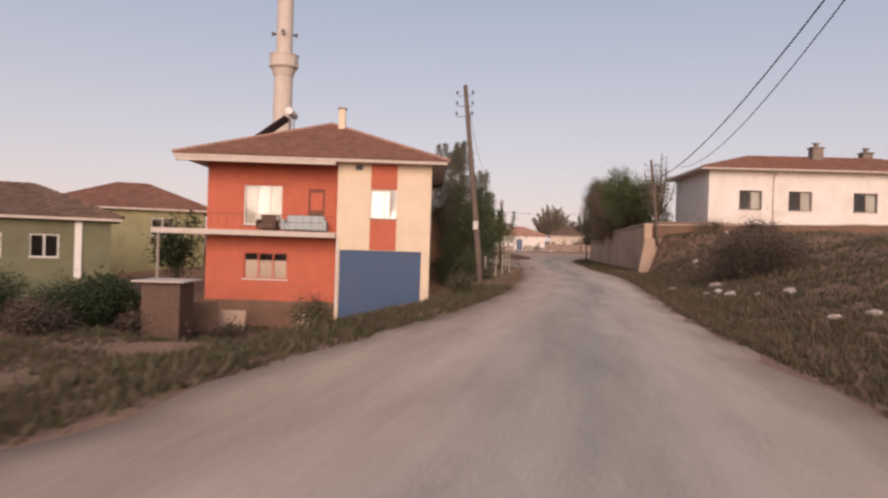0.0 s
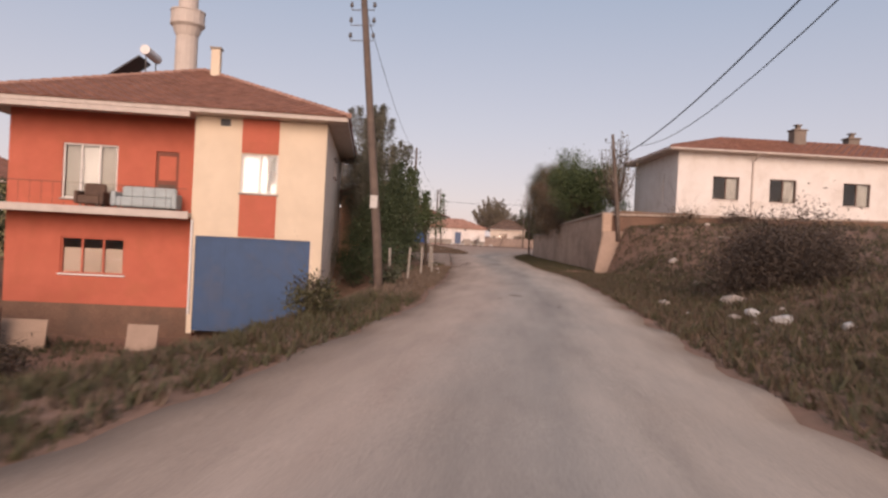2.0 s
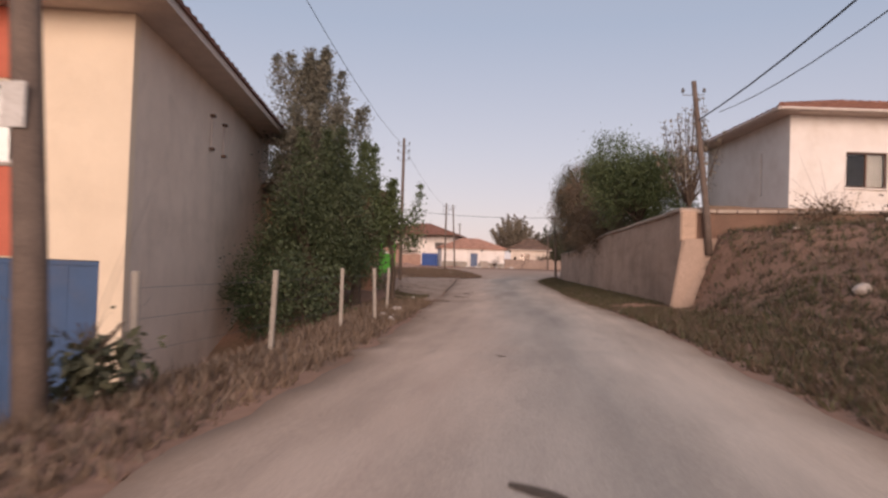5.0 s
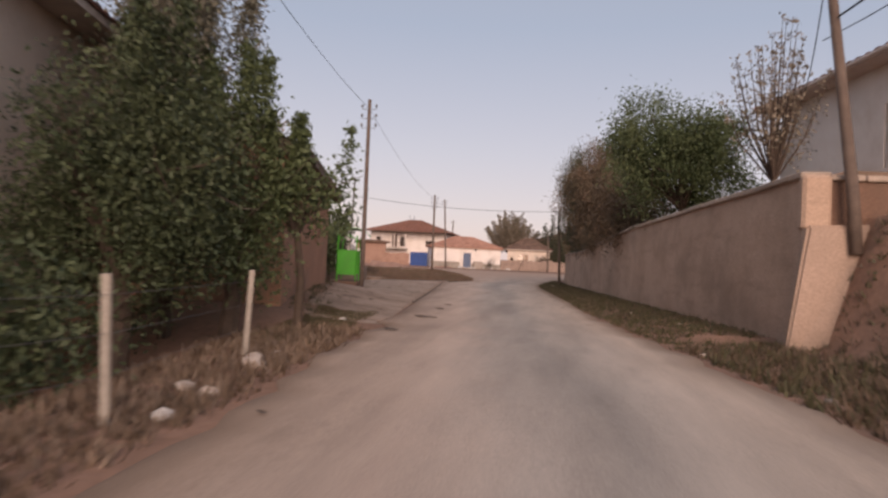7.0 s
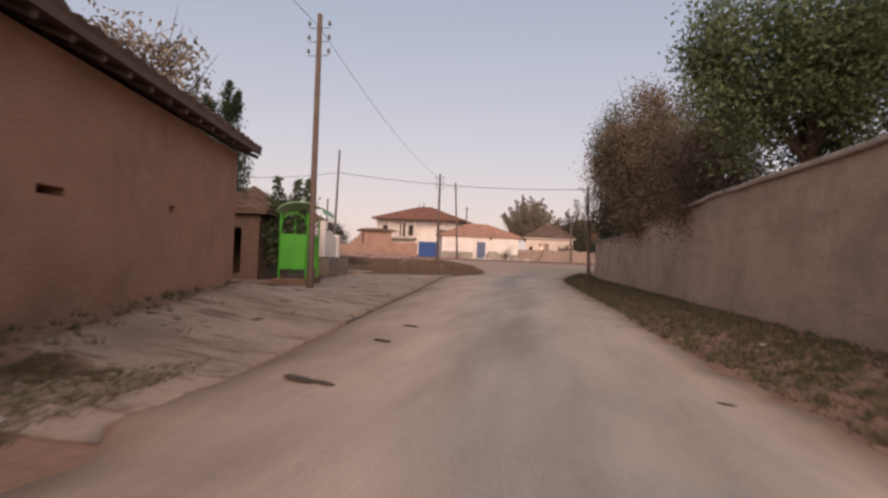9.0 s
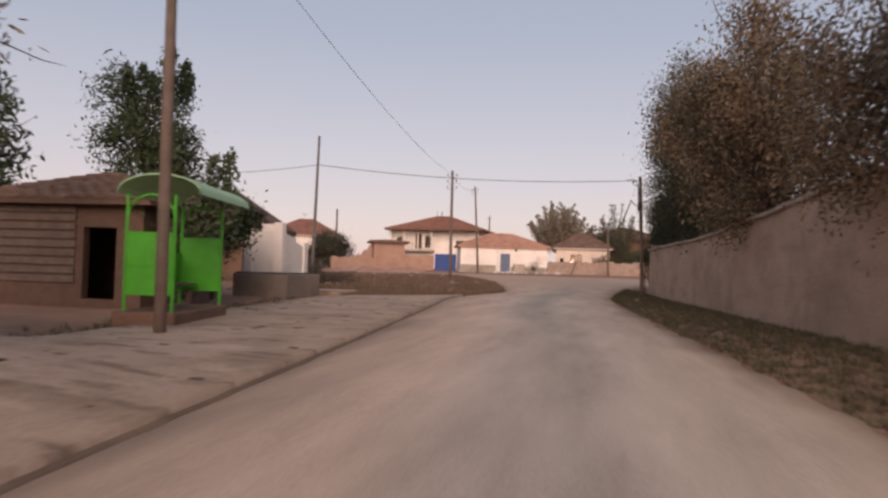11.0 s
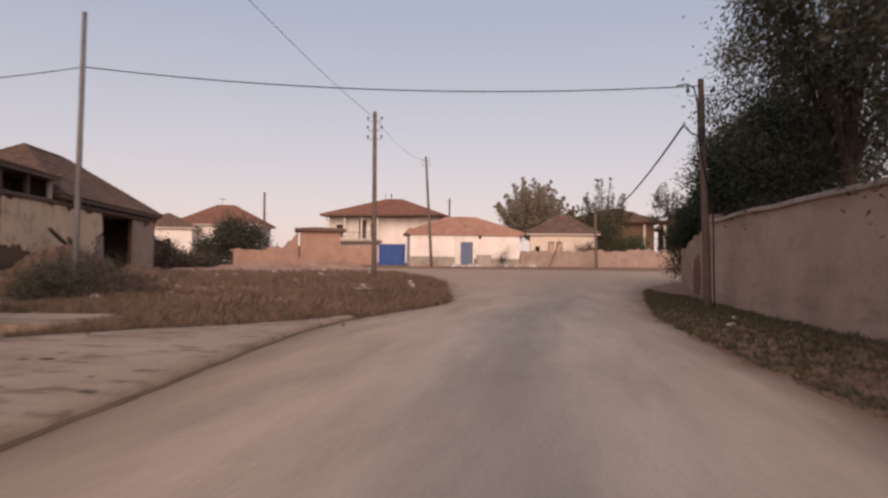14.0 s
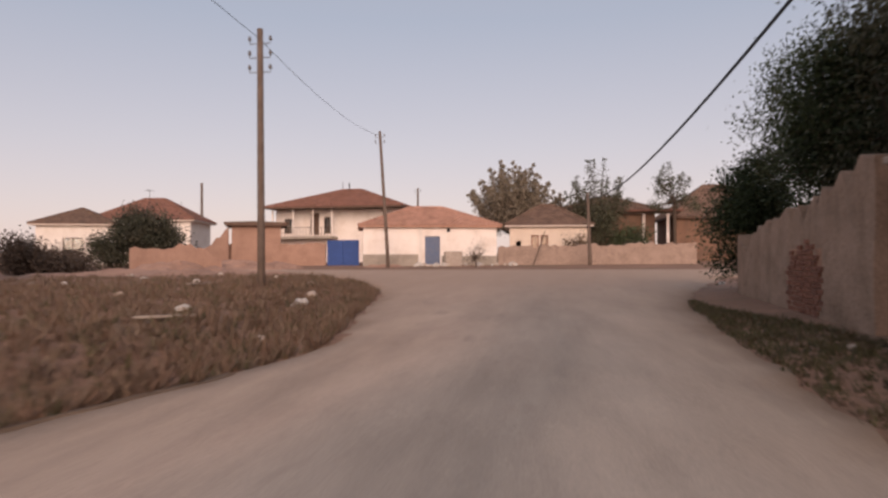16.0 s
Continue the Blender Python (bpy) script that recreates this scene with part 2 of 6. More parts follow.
def road_material():
    """Worn asphalt under dust: greyer wheel tracks, pale gravelly margins, all lifted to make up for headlight glow.
    The first UV coordinate runs across the road.
    """
    m = bpy.data.materials.new("dusty_asphalt")
    m.use_nodes = True
    n, l = m.node_tree.nodes, m.node_tree.links
    b = n["Principled BSDF"]
    b.inputs["Roughness"].default_value = 0.9
    b.inputs["Specular IOR Level"].default_value = 0.25
    tc = n.new("ShaderNodeTexCoord")
    uv = n.new("ShaderNodeSeparateXYZ")
    l.new(tc.outputs["UV"], uv.inputs[0])
    wob = n.new("ShaderNodeTexNoise")
    wob.inputs["Scale"].default_value = 0.45
    wob.inputs["Detail"].default_value = 7
    drawn = n.new("ShaderNodeMapping")
    drawn.inputs["Scale"].default_value = (1.0, 0.16, 1.0)
    l.new(tc.outputs["Object"], drawn.inputs["Vector"])
    l.new(drawn.outputs[0], wob.inputs["Vector"])
    across = n.new("ShaderNodeMath")
    across.operation = "MULTIPLY"
    across.inputs[1].default_value = 0.76
    l.new(uv.outputs[0], across.inputs[0])
    shift = n.new("ShaderNodeMath")
    shift.operation = "MULTIPLY_ADD"
    shift.inputs[1].default_value = 0.24
    l.new(wob.outputs["Fac"], shift.inputs[0])
    l.new(across.outputs[0], shift.inputs[2])
    ramp = n.new("ShaderNodeValToRGB")
    e = ramp.color_ramp.elements
    e[0].position, e[0].color = 0.09, (0.25, 0.17, 0.12, 1)
    e[1].position, e[1].color = 0.92, (0.24, 0.165, 0.115, 1)
    for p, c in ((0.18, (0.42, 0.31, 0.24)), (0.33, (0.53, 0.405, 0.325)), (0.45, (0.42, 0.35, 0.295)), (0.56, (0.37, 0.32, 0.275)), (0.66, (0.50, 0.415, 0.345)), (0.80, (0.50, 0.395, 0.315))):
        e.new(p).color = (*c, 1)
    l.new(shift.outputs[0], ramp.inputs[0])
    grit = n.new("ShaderNodeTexNoise")
    grit.inputs["Scale"].default_value = 55
    grit.inputs["Detail"].default_value = 3
    l.new(tc.outputs["Object"], grit.inputs["Vector"])
    patch = n.new("ShaderNodeTexNoise")
    patch.inputs["Scale"].default_value = 1.1
    patch.inputs["Detail"].default_value = 8
    patch.inputs["Roughness"].default_value = 0.65
    l.new(drawn.outputs[0], patch.inputs["Vector"])
    o1 = n.new("ShaderNodeMixRGB")
    o1.blend_type = "OVERLAY"
    o1.inputs[0].default_value = 0.55
    l.new(ramp.outputs[0], o1.inputs[1])
    l.new(patch.outputs["Fac"], o1.inputs[2])
    o2 = n.new("ShaderNodeMixRGB")
    o2.blend_type = "OVERLAY"
    o2.inputs[0].default_value = 0.4
    l.new(o1.outputs[0], o2.inputs[1])
    l.new(grit.outputs["Fac"], o2.inputs[2])
    place = n.new("ShaderNodeSeparateXYZ")
    l.new(tc.outputs["Object"], place.inputs[0])
    bare = n.new("ShaderNodeMapRange")
    bare.inputs[1].default_value, bare.inputs[2].default_value = 82, 104
    bare.inputs[4].default_value = 0.85
    l.new(place.outputs[1], bare.inputs[0])
    earth = n.new("ShaderNodeMixRGB")
    earth.inputs[2].default_value = (0.42, 0.29, 0.215, 1)
    l.new(bare.outputs[0], earth.inputs[0])
    l.new(o2.outputs[0], earth.inputs[1])
    l.new(earth.outputs[0], b.inputs["Base Color"])
    bp = n.new("ShaderNodeBump")
    bp.inputs["Strength"].default_value = 0.35
    bp.inputs["Distance"].default_value = 0.02
    l.new(grit.outputs["Fac"], bp.inputs["Height"])
    l.new(bp.outputs[0], b.inputs["Normal"])
    return m


M_GROUND, M_ROAD = ground_material(), road_material()
M_APRON = material("dusty_concrete_apron", (0.43, 0.32, 0.25), (0.35, 0.257, 0.195), 0.5, 20, 0.97, 0.5, stain=(0.19, 0.13, 0.09), stain_amount=0.6, stain_scale=0.55)


def add_streaks(m, colour, scale, low, high, amount):
    """Broken streaks of earth pressed into a worn surface."""
    n, l = m.node_tree.nodes, m.node_tree.links
    b = n["Principled BSDF"]
    old = b.inputs["Base Color"].links[0].from_socket
    tc = n.new("ShaderNodeTexCoord")
    mp = n.new("ShaderNodeMapping")
    mp.inputs["Scale"].default_value = scale
    mp.inputs["Rotation"].default_value = (0, 0, 0.25)
    tx = n.new("ShaderNodeTexNoise")
    tx.inputs["Scale"].default_value = 1.0
    tx.inputs["Detail"].default_value = 9
    tx.inputs["Roughness"].default_value = 0.68
    rp = n.new("ShaderNodeMapRange")
    rp.inputs[1].default_value, rp.inputs[2].default_value, rp.inputs[4].default_value = low, high, amount
    mx = n.new("ShaderNodeMixRGB")
    mx.inputs[2].default_value = (*colour, 1)
    l.new(tc.outputs["Object"], mp.inputs["Vector"])
    l.new(mp.outputs[0], tx.inputs["Vector"])
    l.new(tx.outputs["Fac"], rp.inputs[0])
    l.new(rp.outputs[0], mx.inputs[0])
    l.new(old, mx.inputs[1])
    l.new(mx.outputs[0], b.inputs["Base Color"])


add_streaks(M_APRON, (0.15, 0.10, 0.07), (0.9, 2.6, 1.0), 0.54, 0.62, 0.8)
add_streaks(M_APRON, (0.50, 0.37, 0.29), (1.3, 2.2, 1.0), 0.58, 0.66, 0.5)
add_streaks(M_ROAD, (0.22, 0.17, 0.14), (1.6, 0.5, 1.0), 0.60, 0.74, 0.4)
add_streaks(M_WALL, (0.24, 0.165, 0.12), (0.5, 0.5, 2.2), 0.52, 0.72, 0.55)
add_streaks(M_MUD, (0.45, 0.32, 0.24), (0.7, 0.7, 1.4), 0.60, 0.70, 0.45)


# ---- building helpers ----
def finish(bm, name, mat, smooth=False):
    me = bpy.data.meshes.new(name)
    bmesh.ops.recalc_face_normals(bm, faces=bm.faces)
    bm.to_mesh(me)
    bm.free()
    me.materials.append(mat)
    if smooth:
        for p in me.polygons:
            p.use_smooth = True
    return me


def part(name, bm, mat, parent=None, label="", smooth=False):
    ob = new(name, finish(bm, name, mat, smooth))
    if parent:
        ob.parent = parent
    return tagged(ob, label)


def thing(name, label, category, at=(0, 0, 0), turn=0.0, group="", kind=""):
    ob = new(name)
    ob.matrix_world = pose(*at, 0, 0, turn)
    return tagged(ob, label, category, group, kind)


def box(bm, x0, x1, y0, y1, z0, z1, bevel=0.0):
    v = [bm.verts.new((x, y, z)) for x in (x0, x1) for y in (y0, y1) for z in (z0, z1)]
    fs = [bm.faces.new([v[i] for i in f]) for f in ((0, 1, 3, 2), (4, 6, 7, 5), (0, 4, 5, 1), (2, 3, 7, 6), (0, 2, 6, 4), (1, 5, 7, 3))]
    if bevel:
        es = list({e for f in fs for e in f.edges})
        bmesh.ops.bevel(bm, geom=es, offset=bevel, segments=1, affect="EDGES")
    return bm


def boxed(*dims, bevel=0.0):
    return box(bmesh.new(), *dims, bevel=bevel)


def tube(bm, points, radii, sides=8):
    """A tapered tube along points, closed at both ends."""
    rings = []
    pts = [Vector(p) for p in points]
    for i, p in enumerate(pts):
        d = (pts[min(i + 1, len(pts) - 1)] - pts[max(i - 1, 0)]).normalized()
        side = d.cross(Vector((0, 0, 1)) if abs(d.z) < 0.9 else Vector((1, 0, 0))).normalized()
        up = side.cross(d)
        r = radii[i] if hasattr(radii, "__len__") else radii
        rings.append([bm.verts.new(p + r * (math.cos(a) * side + math.sin(a) * up)) for a in (2 * math.pi * k / sides for k in range(sides))])
    for a, b in zip(rings, rings[1:]):
        for k in range(sides):
            bm.faces.new((a[k], a[(k + 1) % sides], b[(k + 1) % sides], b[k]))
    bm.faces.new(rings[0][::-1])
    bm.faces.new(rings[-1])
    return bm


def lathe(bm, profile, sides=16, centre=(0, 0)):
    rings = [[bm.verts.new((centre[0] + r * math.cos(2 * math.pi * k / sides), centre[1] + r * math.sin(2 * math.pi * k / sides), z)) for k in range(sides)] for r, z in profile]
    for a, b in zip(rings, rings[1:]):
        for k in range(sides):
            bm.faces.new((a[k], a[(k + 1) % sides], b[(k + 1) % sides], b[k]))
    bm.faces.new(rings[0][::-1])
    bm.faces.new(rings[-1])
    return bm


def holed_wall(length, z0, z1, thick, holes):
    """A wall from x = 0 to length, its face at y = 0 and its back at y = thick, with openings (x0, x1, z0, z1)."""
    bm = bmesh.new()
    cuts = sorted({0.0, length, *(h[0] for h in holes), *(h[1] for h in holes)})
    for a, b in zip(cuts, cuts[1:]):
        inside = sorted((h[2], h[3]) for h in holes if h[0] < (a + b) / 2 < h[1])
        low = z0
        for h0, h1 in inside:
            if h0 > low + 1e-4:
                box(bm, a, b, 0, thick, low, h0)
            low = h1
        if z1 > low + 1e-4:
            box(bm, a, b, 0, thick, low, z1)
    bmesh.ops.remove_doubles(bm, verts=bm.verts, dist=1e-4)
    return bm


def window(parent, x0, x1, z0, z1, wall_mat_frame=None, y=0.06, sashes=2, sill=True, curtain=False, sill_mat=None):
    """A framed window in the plane y, with mullions, panes and a sill."""
    fm = wall_mat_frame or M_FRAME_W
    win = part("window", boxed(x0 + 0.001, x1 - 0.001, y + 0.05, y + 0.065, z0 + 0.001, z0 + 0.05), fm, parent)
    bm = bmesh.new()
    f = 0.06
    box(bm, x0 + .002, x0 + f, y, y + 0.06, z0 + .002, z1 - .002)
    box(bm, x1 - f, x1 - .002, y, y + 0.06, z0 + .002, z1 - .002)
    box(bm, x0 + f, x1 - f, y, y + 0.06, z0 + .002, z0 + f)
    box(bm, x0 + f, x1 - f, y, y + 0.06, z1 - f, z1 - .002)
    for k in range(1, sashes):
        xm = x0 + (x1 - x0) * k / sashes
        box(bm, xm - 0.035, xm + 0.035, y - 0.005, y + 0.055, z0 + f, z1 - f)
    part("window_frame", bm, fm, win)
    for k in range(sashes):
        a, b = x0 + (x1 - x0) * k / sashes, x0 + (x1 - x0) * (k + 1) / sashes
        pane = part("pane", boxed(a + 0.05, b - 0.05, y + 0.025, y + 0.031, z0 + 0.05, z1 - 0.05), M_GLASS, win)
        pane.visible_shadow = False
    if sill:
        part("window_sill", boxed(x0 - 0.06, x1 + 0.06, -0.07, y, z0 - 0.06, z0, bevel=0.01), sill_mat or M_CONCRETE, win)
    if curtain:
        bm = bmesh.new()
        n = 14
        for k in range(n):
            a, b = x0 + 0.05 + (x1 - x0 - 0.1) * k / n, x0 + 0.05 + (x1 - x0 - 0.1) * (k + 1) / n
            box(bm, a, b, y + 0.16 + 0.03 * (k % 2), y + 0.18 + 0.03 * (k % 2), z0 + 0.05, z1 - 0.05)
        part("curtain", bm, M_CURTAIN, win)
    return win


def roof_slope(bm, a, b, c, d, course=0.34, lift=0.035):
    """Tile courses on a slope from the eave a-b up to the edge d-c: overlapping strips, each proud of the one above."""
    a, b, c, d = (Vector(p) for p in (a, b, c, d))
    rise = max((d - a).length, (c - b).length)
    n = max(2, int(rise / course))
    nrm = (b - a).cross(((c + d) / 2 - a)).normalized()
    if nrm.z < 0:
        nrm = -nrm
    for i in range(n):
        s, e = i / n, (i + 1) / n
        p0, p1, p2, p3 = a.lerp(d, s), b.lerp(c, s), b.lerp(c, e), a.lerp(d, e)
        m = max(1, int((p1 - p0).length / 0.42))
        for k in range(m):
            u, v = k / m, (k + 1) / m
            q0, q1, q2, q3 = p0.lerp(p1, u), p0.lerp(p1, v), p3.lerp(p2, v), p3.lerp(p2, u)
            w = lift * (0.8 + 0.5 * random.random())
            vs = [bm.verts.new(q) for q in (q0 + nrm * w, q1 + nrm * w, q2 + nrm * 0.006, q3 + nrm * 0.006)]
            mid0, mid3 = (q0 + q1) / 2 + nrm * (w + 0.045), (q3 + q2) / 2 + nrm * 0.045
            t0, t3 = bm.verts.new(mid0), bm.verts.new(mid3)
            lo = [bm.verts.new(q0 - nrm * 0.01), bm.verts.new(q1 - nrm * 0.01)]
            if (vs[2].co - vs[3].co).length > 1e-3:
                bm.faces.new((vs[0], t0, t3, vs[3]))
                bm.faces.new((t0, vs[1], vs[2], t3))
            else:
                bm.faces.new((vs[0], t0, t3))
                bm.faces.new((t0, vs[1], t3))
            bm.faces.new((lo[0], lo[1], vs[1], t0, vs[0]))


def hip_roof(parent, x0, x1, y0, y1, z, rise, over, mat, ridge=None, fascia=M_FASCIA, thick=0.14, label=""):
    """A hipped roof over the rectangle, its eaves overhanging by over; ridge: length along x."""
    a, b, c, d = x0 - over, x1 + over, y0 - over, y1 + over
    run = min(b - a, d - c) / 2
    if ridge is None:
        ridge = max(0.0, (b - a) - 2 * run)
    xm, ym = (a + b) / 2, (c + d) / 2
    r0, r1 = Vector((xm - ridge / 2, ym, z + thick + rise)), Vector((xm + ridge / 2, ym, z + thick + rise))
    p = [Vector(q) for q in ((a, c, z + thick), (b, c, z + thick), (b, d, z + thick), (a, d, z + thick))]
    roof = part("roof", boxed(a + 0.02, b - 0.02, c + 0.02, d - 0.02, z, z + thick - 0.012), fascia, parent, label or "hipped roof with overhanging eaves")
    bm = bmesh.new()
    roof_slope(bm, p[0], p[1], r1, r0)
    roof_slope(bm, p[1], p[2], r1, r1)
    roof_slope(bm, p[2], p[3], r0, r1)
    roof_slope(bm, p[3], p[0], r0, r0)
    # underlay, so that no gap shows between courses
    v = [bm.verts.new(q - Vector((0, 0, 0.012))) for q in (*p, r0, r1)]
    for f in ((0, 1, 5, 4), (1, 2, 5), (2, 3, 4, 5), (3, 0, 4)):
        bm.faces.new([v[i] for i in f])
    part("roof_tiles", bm, mat, roof)
    bm = bmesh.new()
    for s, e in ((p[0], r0), (p[1], r1), (p[2], r1), (p[3], r0), (r0, r1)):
        if (e - s).length < 0.1:
            continue
        n = max(2, int((e - s).length / 0.38))
        for k in range(n):
            q0, q1 = s.lerp(e, k / n), s.lerp(e, (k + 0.97) / n)
            tube(bm, [q0 + Vector((0, 0, 0.05)), q1 + Vector((0, 0, 0.035))], [0.105, 0.085], 6)
    part("ridge_tiles", bm, mat, roof)
    return roof


def chimney(parent, x, y, z0, z1, w=0.5, mat=M_CONCRETE, cap=True):
    bm = boxed(x - w / 2, x + w / 2, y - w / 2, y + w / 2, z0, z1, bevel=0.015)
    ch = part("chimney", bm, mat, parent)
    if cap:
        bm = boxed(x - w / 2 - 0.07, x + w / 2 + 0.07, y - w / 2 - 0.07, y + w / 2 + 0.07, z1 + 0.002, z1 + 0.09, bevel=0.01)
        box(bm, x - 0.12, x + 0.12, y - 0.12, y + 0.12, z1 + 0.091, z1 + 0.35)
        box(bm, x - 0.2, x + 0.2, y - 0.2, y + 0.2, z1 + 0.351, z1 + 0.41)
        part("chimney_cap", bm, mat, ch)
    return ch


def shell(parent, L, W, H, wall_mat, front=(), right=(), back=(), left=(), thick=0.25, base=-0.6, mats=None):
    """Four walls round a rectangle, the front at y = 0 facing -y; returns them. Openings as (u0, u1, z0, z1) along each wall."""
    mats = mats or [wall_mat] * 4
    out = []
    for k, (length, holes, at, turn) in enumerate(((L, front, (0, 0, 0), 0), (W - 2 * thick, right, (L, thick, 0), 90), (L, back, (L, W, 0), 180), (W - 2 * thick, left, (0, W - thick, 0), 270))):
        w = part("wall", holed_wall(length, base, H, thick, holes), mats[k], parent)
        w.matrix_basis = pose(*at, 0, 0, turn)
        out.append(w)
    part("floor_slab", boxed(thick, L - thick, thick, W - thick, base - 0.02, base + 0.1), M_INSIDE, parent)
    part("inner_ceiling", boxed(thick, L - thick, thick, W - thick, H - 0.1, H - 0.01), M_INSIDE, parent)
    return out


# ---- ground, road, pavement ----
def ease(a, b, v):
    t = min(1.0, max(0.0, (v - a) / (b - a)))
    return t * t * (3 - 2 * t)


def along(y, table):
    for (y0, v0), (y1, v1) in zip(table, table[1:]):
        if y <= y1:
            return v0 + (v1 - v0) * max(0.0, (y - y0) / (y1 - y0))
    return table[-1][1]


ROAD_LEFT = ((-40, -3.0), (-6, -1.9), (2, -1.5), (8, -1.1), (14, -0.65), (19, -0.62), (24, -0.9), (28, -1.1), (32, -1.45), (38, -1.9), (46, -2.7), (56, -3.8), (66, -4.9), (76, -6.1), (79.5, -6.1), (82.5, -5.25), (85.5, -4.85), (90, -5.7), (98, -7.1), (104, -9.5), (112, -15), (118, -40))
ROAD_RIGHT = ((-40, 5.4), (0, 4.2), (12, 3.78), (24, 3.85), (32, 3.7), (38, 3.3), (44, 2.65), (50, 2.15), (57, 1.8), (66, 1.25), (76, 0.65), (82, 0.5), (87, 0.95), (93, 1.6), (99, 2.9), (108, 6.0), (114, 14), (118, 40))
WALL_X = lambda y: 5.5 - (y - 41.0) * 0.0656


def road_z(y):
    return along(y, ((-40, 0.25), (-4, 0.14), (3, 0.1), (9, 0.02), (80, 0.0), (95, 0.18), (112, 0.62), (126, 0.95), (150, 1.4), (260, 3.0), (2000, 3.0)))


def terrace(x, y):
    """The earth that rises from the road to the foot of the mud house."""
    d = max(0.0, along(y, ROAD_LEFT) - x - 0.3)
    return 0.13 * min(d, 4.5) * ease(39, 44, y) * (1 - ease(51.5, 57, y))


def apron_left(y):
    return along(y, ((41.0, -3.6), (43.0, -4.4), (46, -5.1), (50, -6.05), (52.6, -6.7), (54, -7.5), (66, -9.6), (72, -10.3), (74, -9.7), (75.4, -8.8), (76.6, -7.6), (78, -6.85), (79.5, -6.25)))


def land(x, y):
    """The height of the ground."""
    z = road_z(y)
    rl, rr = along(y, ROAD_LEFT), along(y, ROAD_RIGHT)
    pit = math.hypot((x + 12.5) / 8.0, (y - 24.5) / 8.0)
    lumps = 0.5 * noise.noise((x * 0.35, y * 0.35, 0)) + 0.25 * noise.noise((x * 1.1, y * 1.1, 3))
    if x < rl:
        d = rl - x
        drop = 2.1 * (1 - ease(30, 43, y))
        z -= drop * ease(1.0, 5.2, d)
        z += terrace(x, y) - 0.8 * (1 - ease(0.5, 1.0, pit))
        if 72 < y < 112 and (y >= 79.5 or x < apron_left(y)):
            hump = ease(74, 82, y) * (1 - ease(101, 112, y))
            z += hump * (0.30 * ease(0.1, 2.5, d if y >= 79.5 else apron_left(y) - x) + 0.26 * lumps * ease(79, 84, y))
        elif y < 79.5:
            flat = ease(42, 46, y)
            z += 0.10 * lumps * ease(0.2, 2, d) * (1 - flat) + 0.02 * lumps * flat
        else:
            z += 0.08 * lumps
    elif x > rr:
        d = x - rr
        if y < 42:
            w = 12 - max(0.0, y - 28) * 0.72
            z += 2.6 * ease(0.3 + 1.7 * ease(31, 41, y), max(w, 3.2), d - 0.55 * ease(32, 41, y)) * ease(-25, 18, y) + 0.28 * lumps * ease(0.5, 2.5, d)
        elif y < 100:
            z += 0.14 * ease(0.3, 1.4, d)
    s = y - (41.0 + (x - 5.5) * 0.14)
    if x > 5.4 and s > 0.2 and y < 75:
        z += (3.45 - z) * ease(0.25, 0.75, s) * ease(WALL_X(y) + 0.25, WALL_X(y) + 0.8, x) * (1 - ease(56, 74, y))
    far = math.hypot(x, y - 60)
    z += 22 * ease(260, 1500, far) * (0.6 + 0.4 * noise.noise((x * 0.003, y * 0.003, 9)))
    return z


def spaced(stops):
    out = []
    for (a, s), (b, _) in zip(stops, stops[1:]):
        n = max(1, round((b - a) / s))
        out += [a + (b - a) * k / n for k in range(n)]
    return out + [stops[-1][0]]


gx = spaced(((-2400, 400), (-400, 70), (-120, 10), (-40, 2), (-16, 0.6), (-8, 0.4), (9, 0.5), (16, 1.2), (40, 10), (120, 70), (400, 400), (2400, 1)))
gy = spaced(((-600, 100), (-100, 12), (-12, 0.8), (40, 0.4), (44, 0.8), (116, 3), (170, 12), (300, 80), (700, 425), (2400, 1)))
verts = [(x, y, land(x, y)) for y in gy for x in gx]
nx = len(gx)
faces = [(j * nx + i, j * nx + i + 1, (j + 1) * nx + i + 1, (j + 1) * nx + i) for j in range(len(gy) - 1) for i in range(nx - 1)]
me = bpy.data.meshes.new("ground")
me.from_pydata(verts, [], faces)
me.materials.append(M_GROUND)
me.polygons.foreach_set("use_smooth", [True] * len(me.polygons))
ground = tagged(new("ground", me), "dry brown earth with withered grass", "ground", kind="structure")


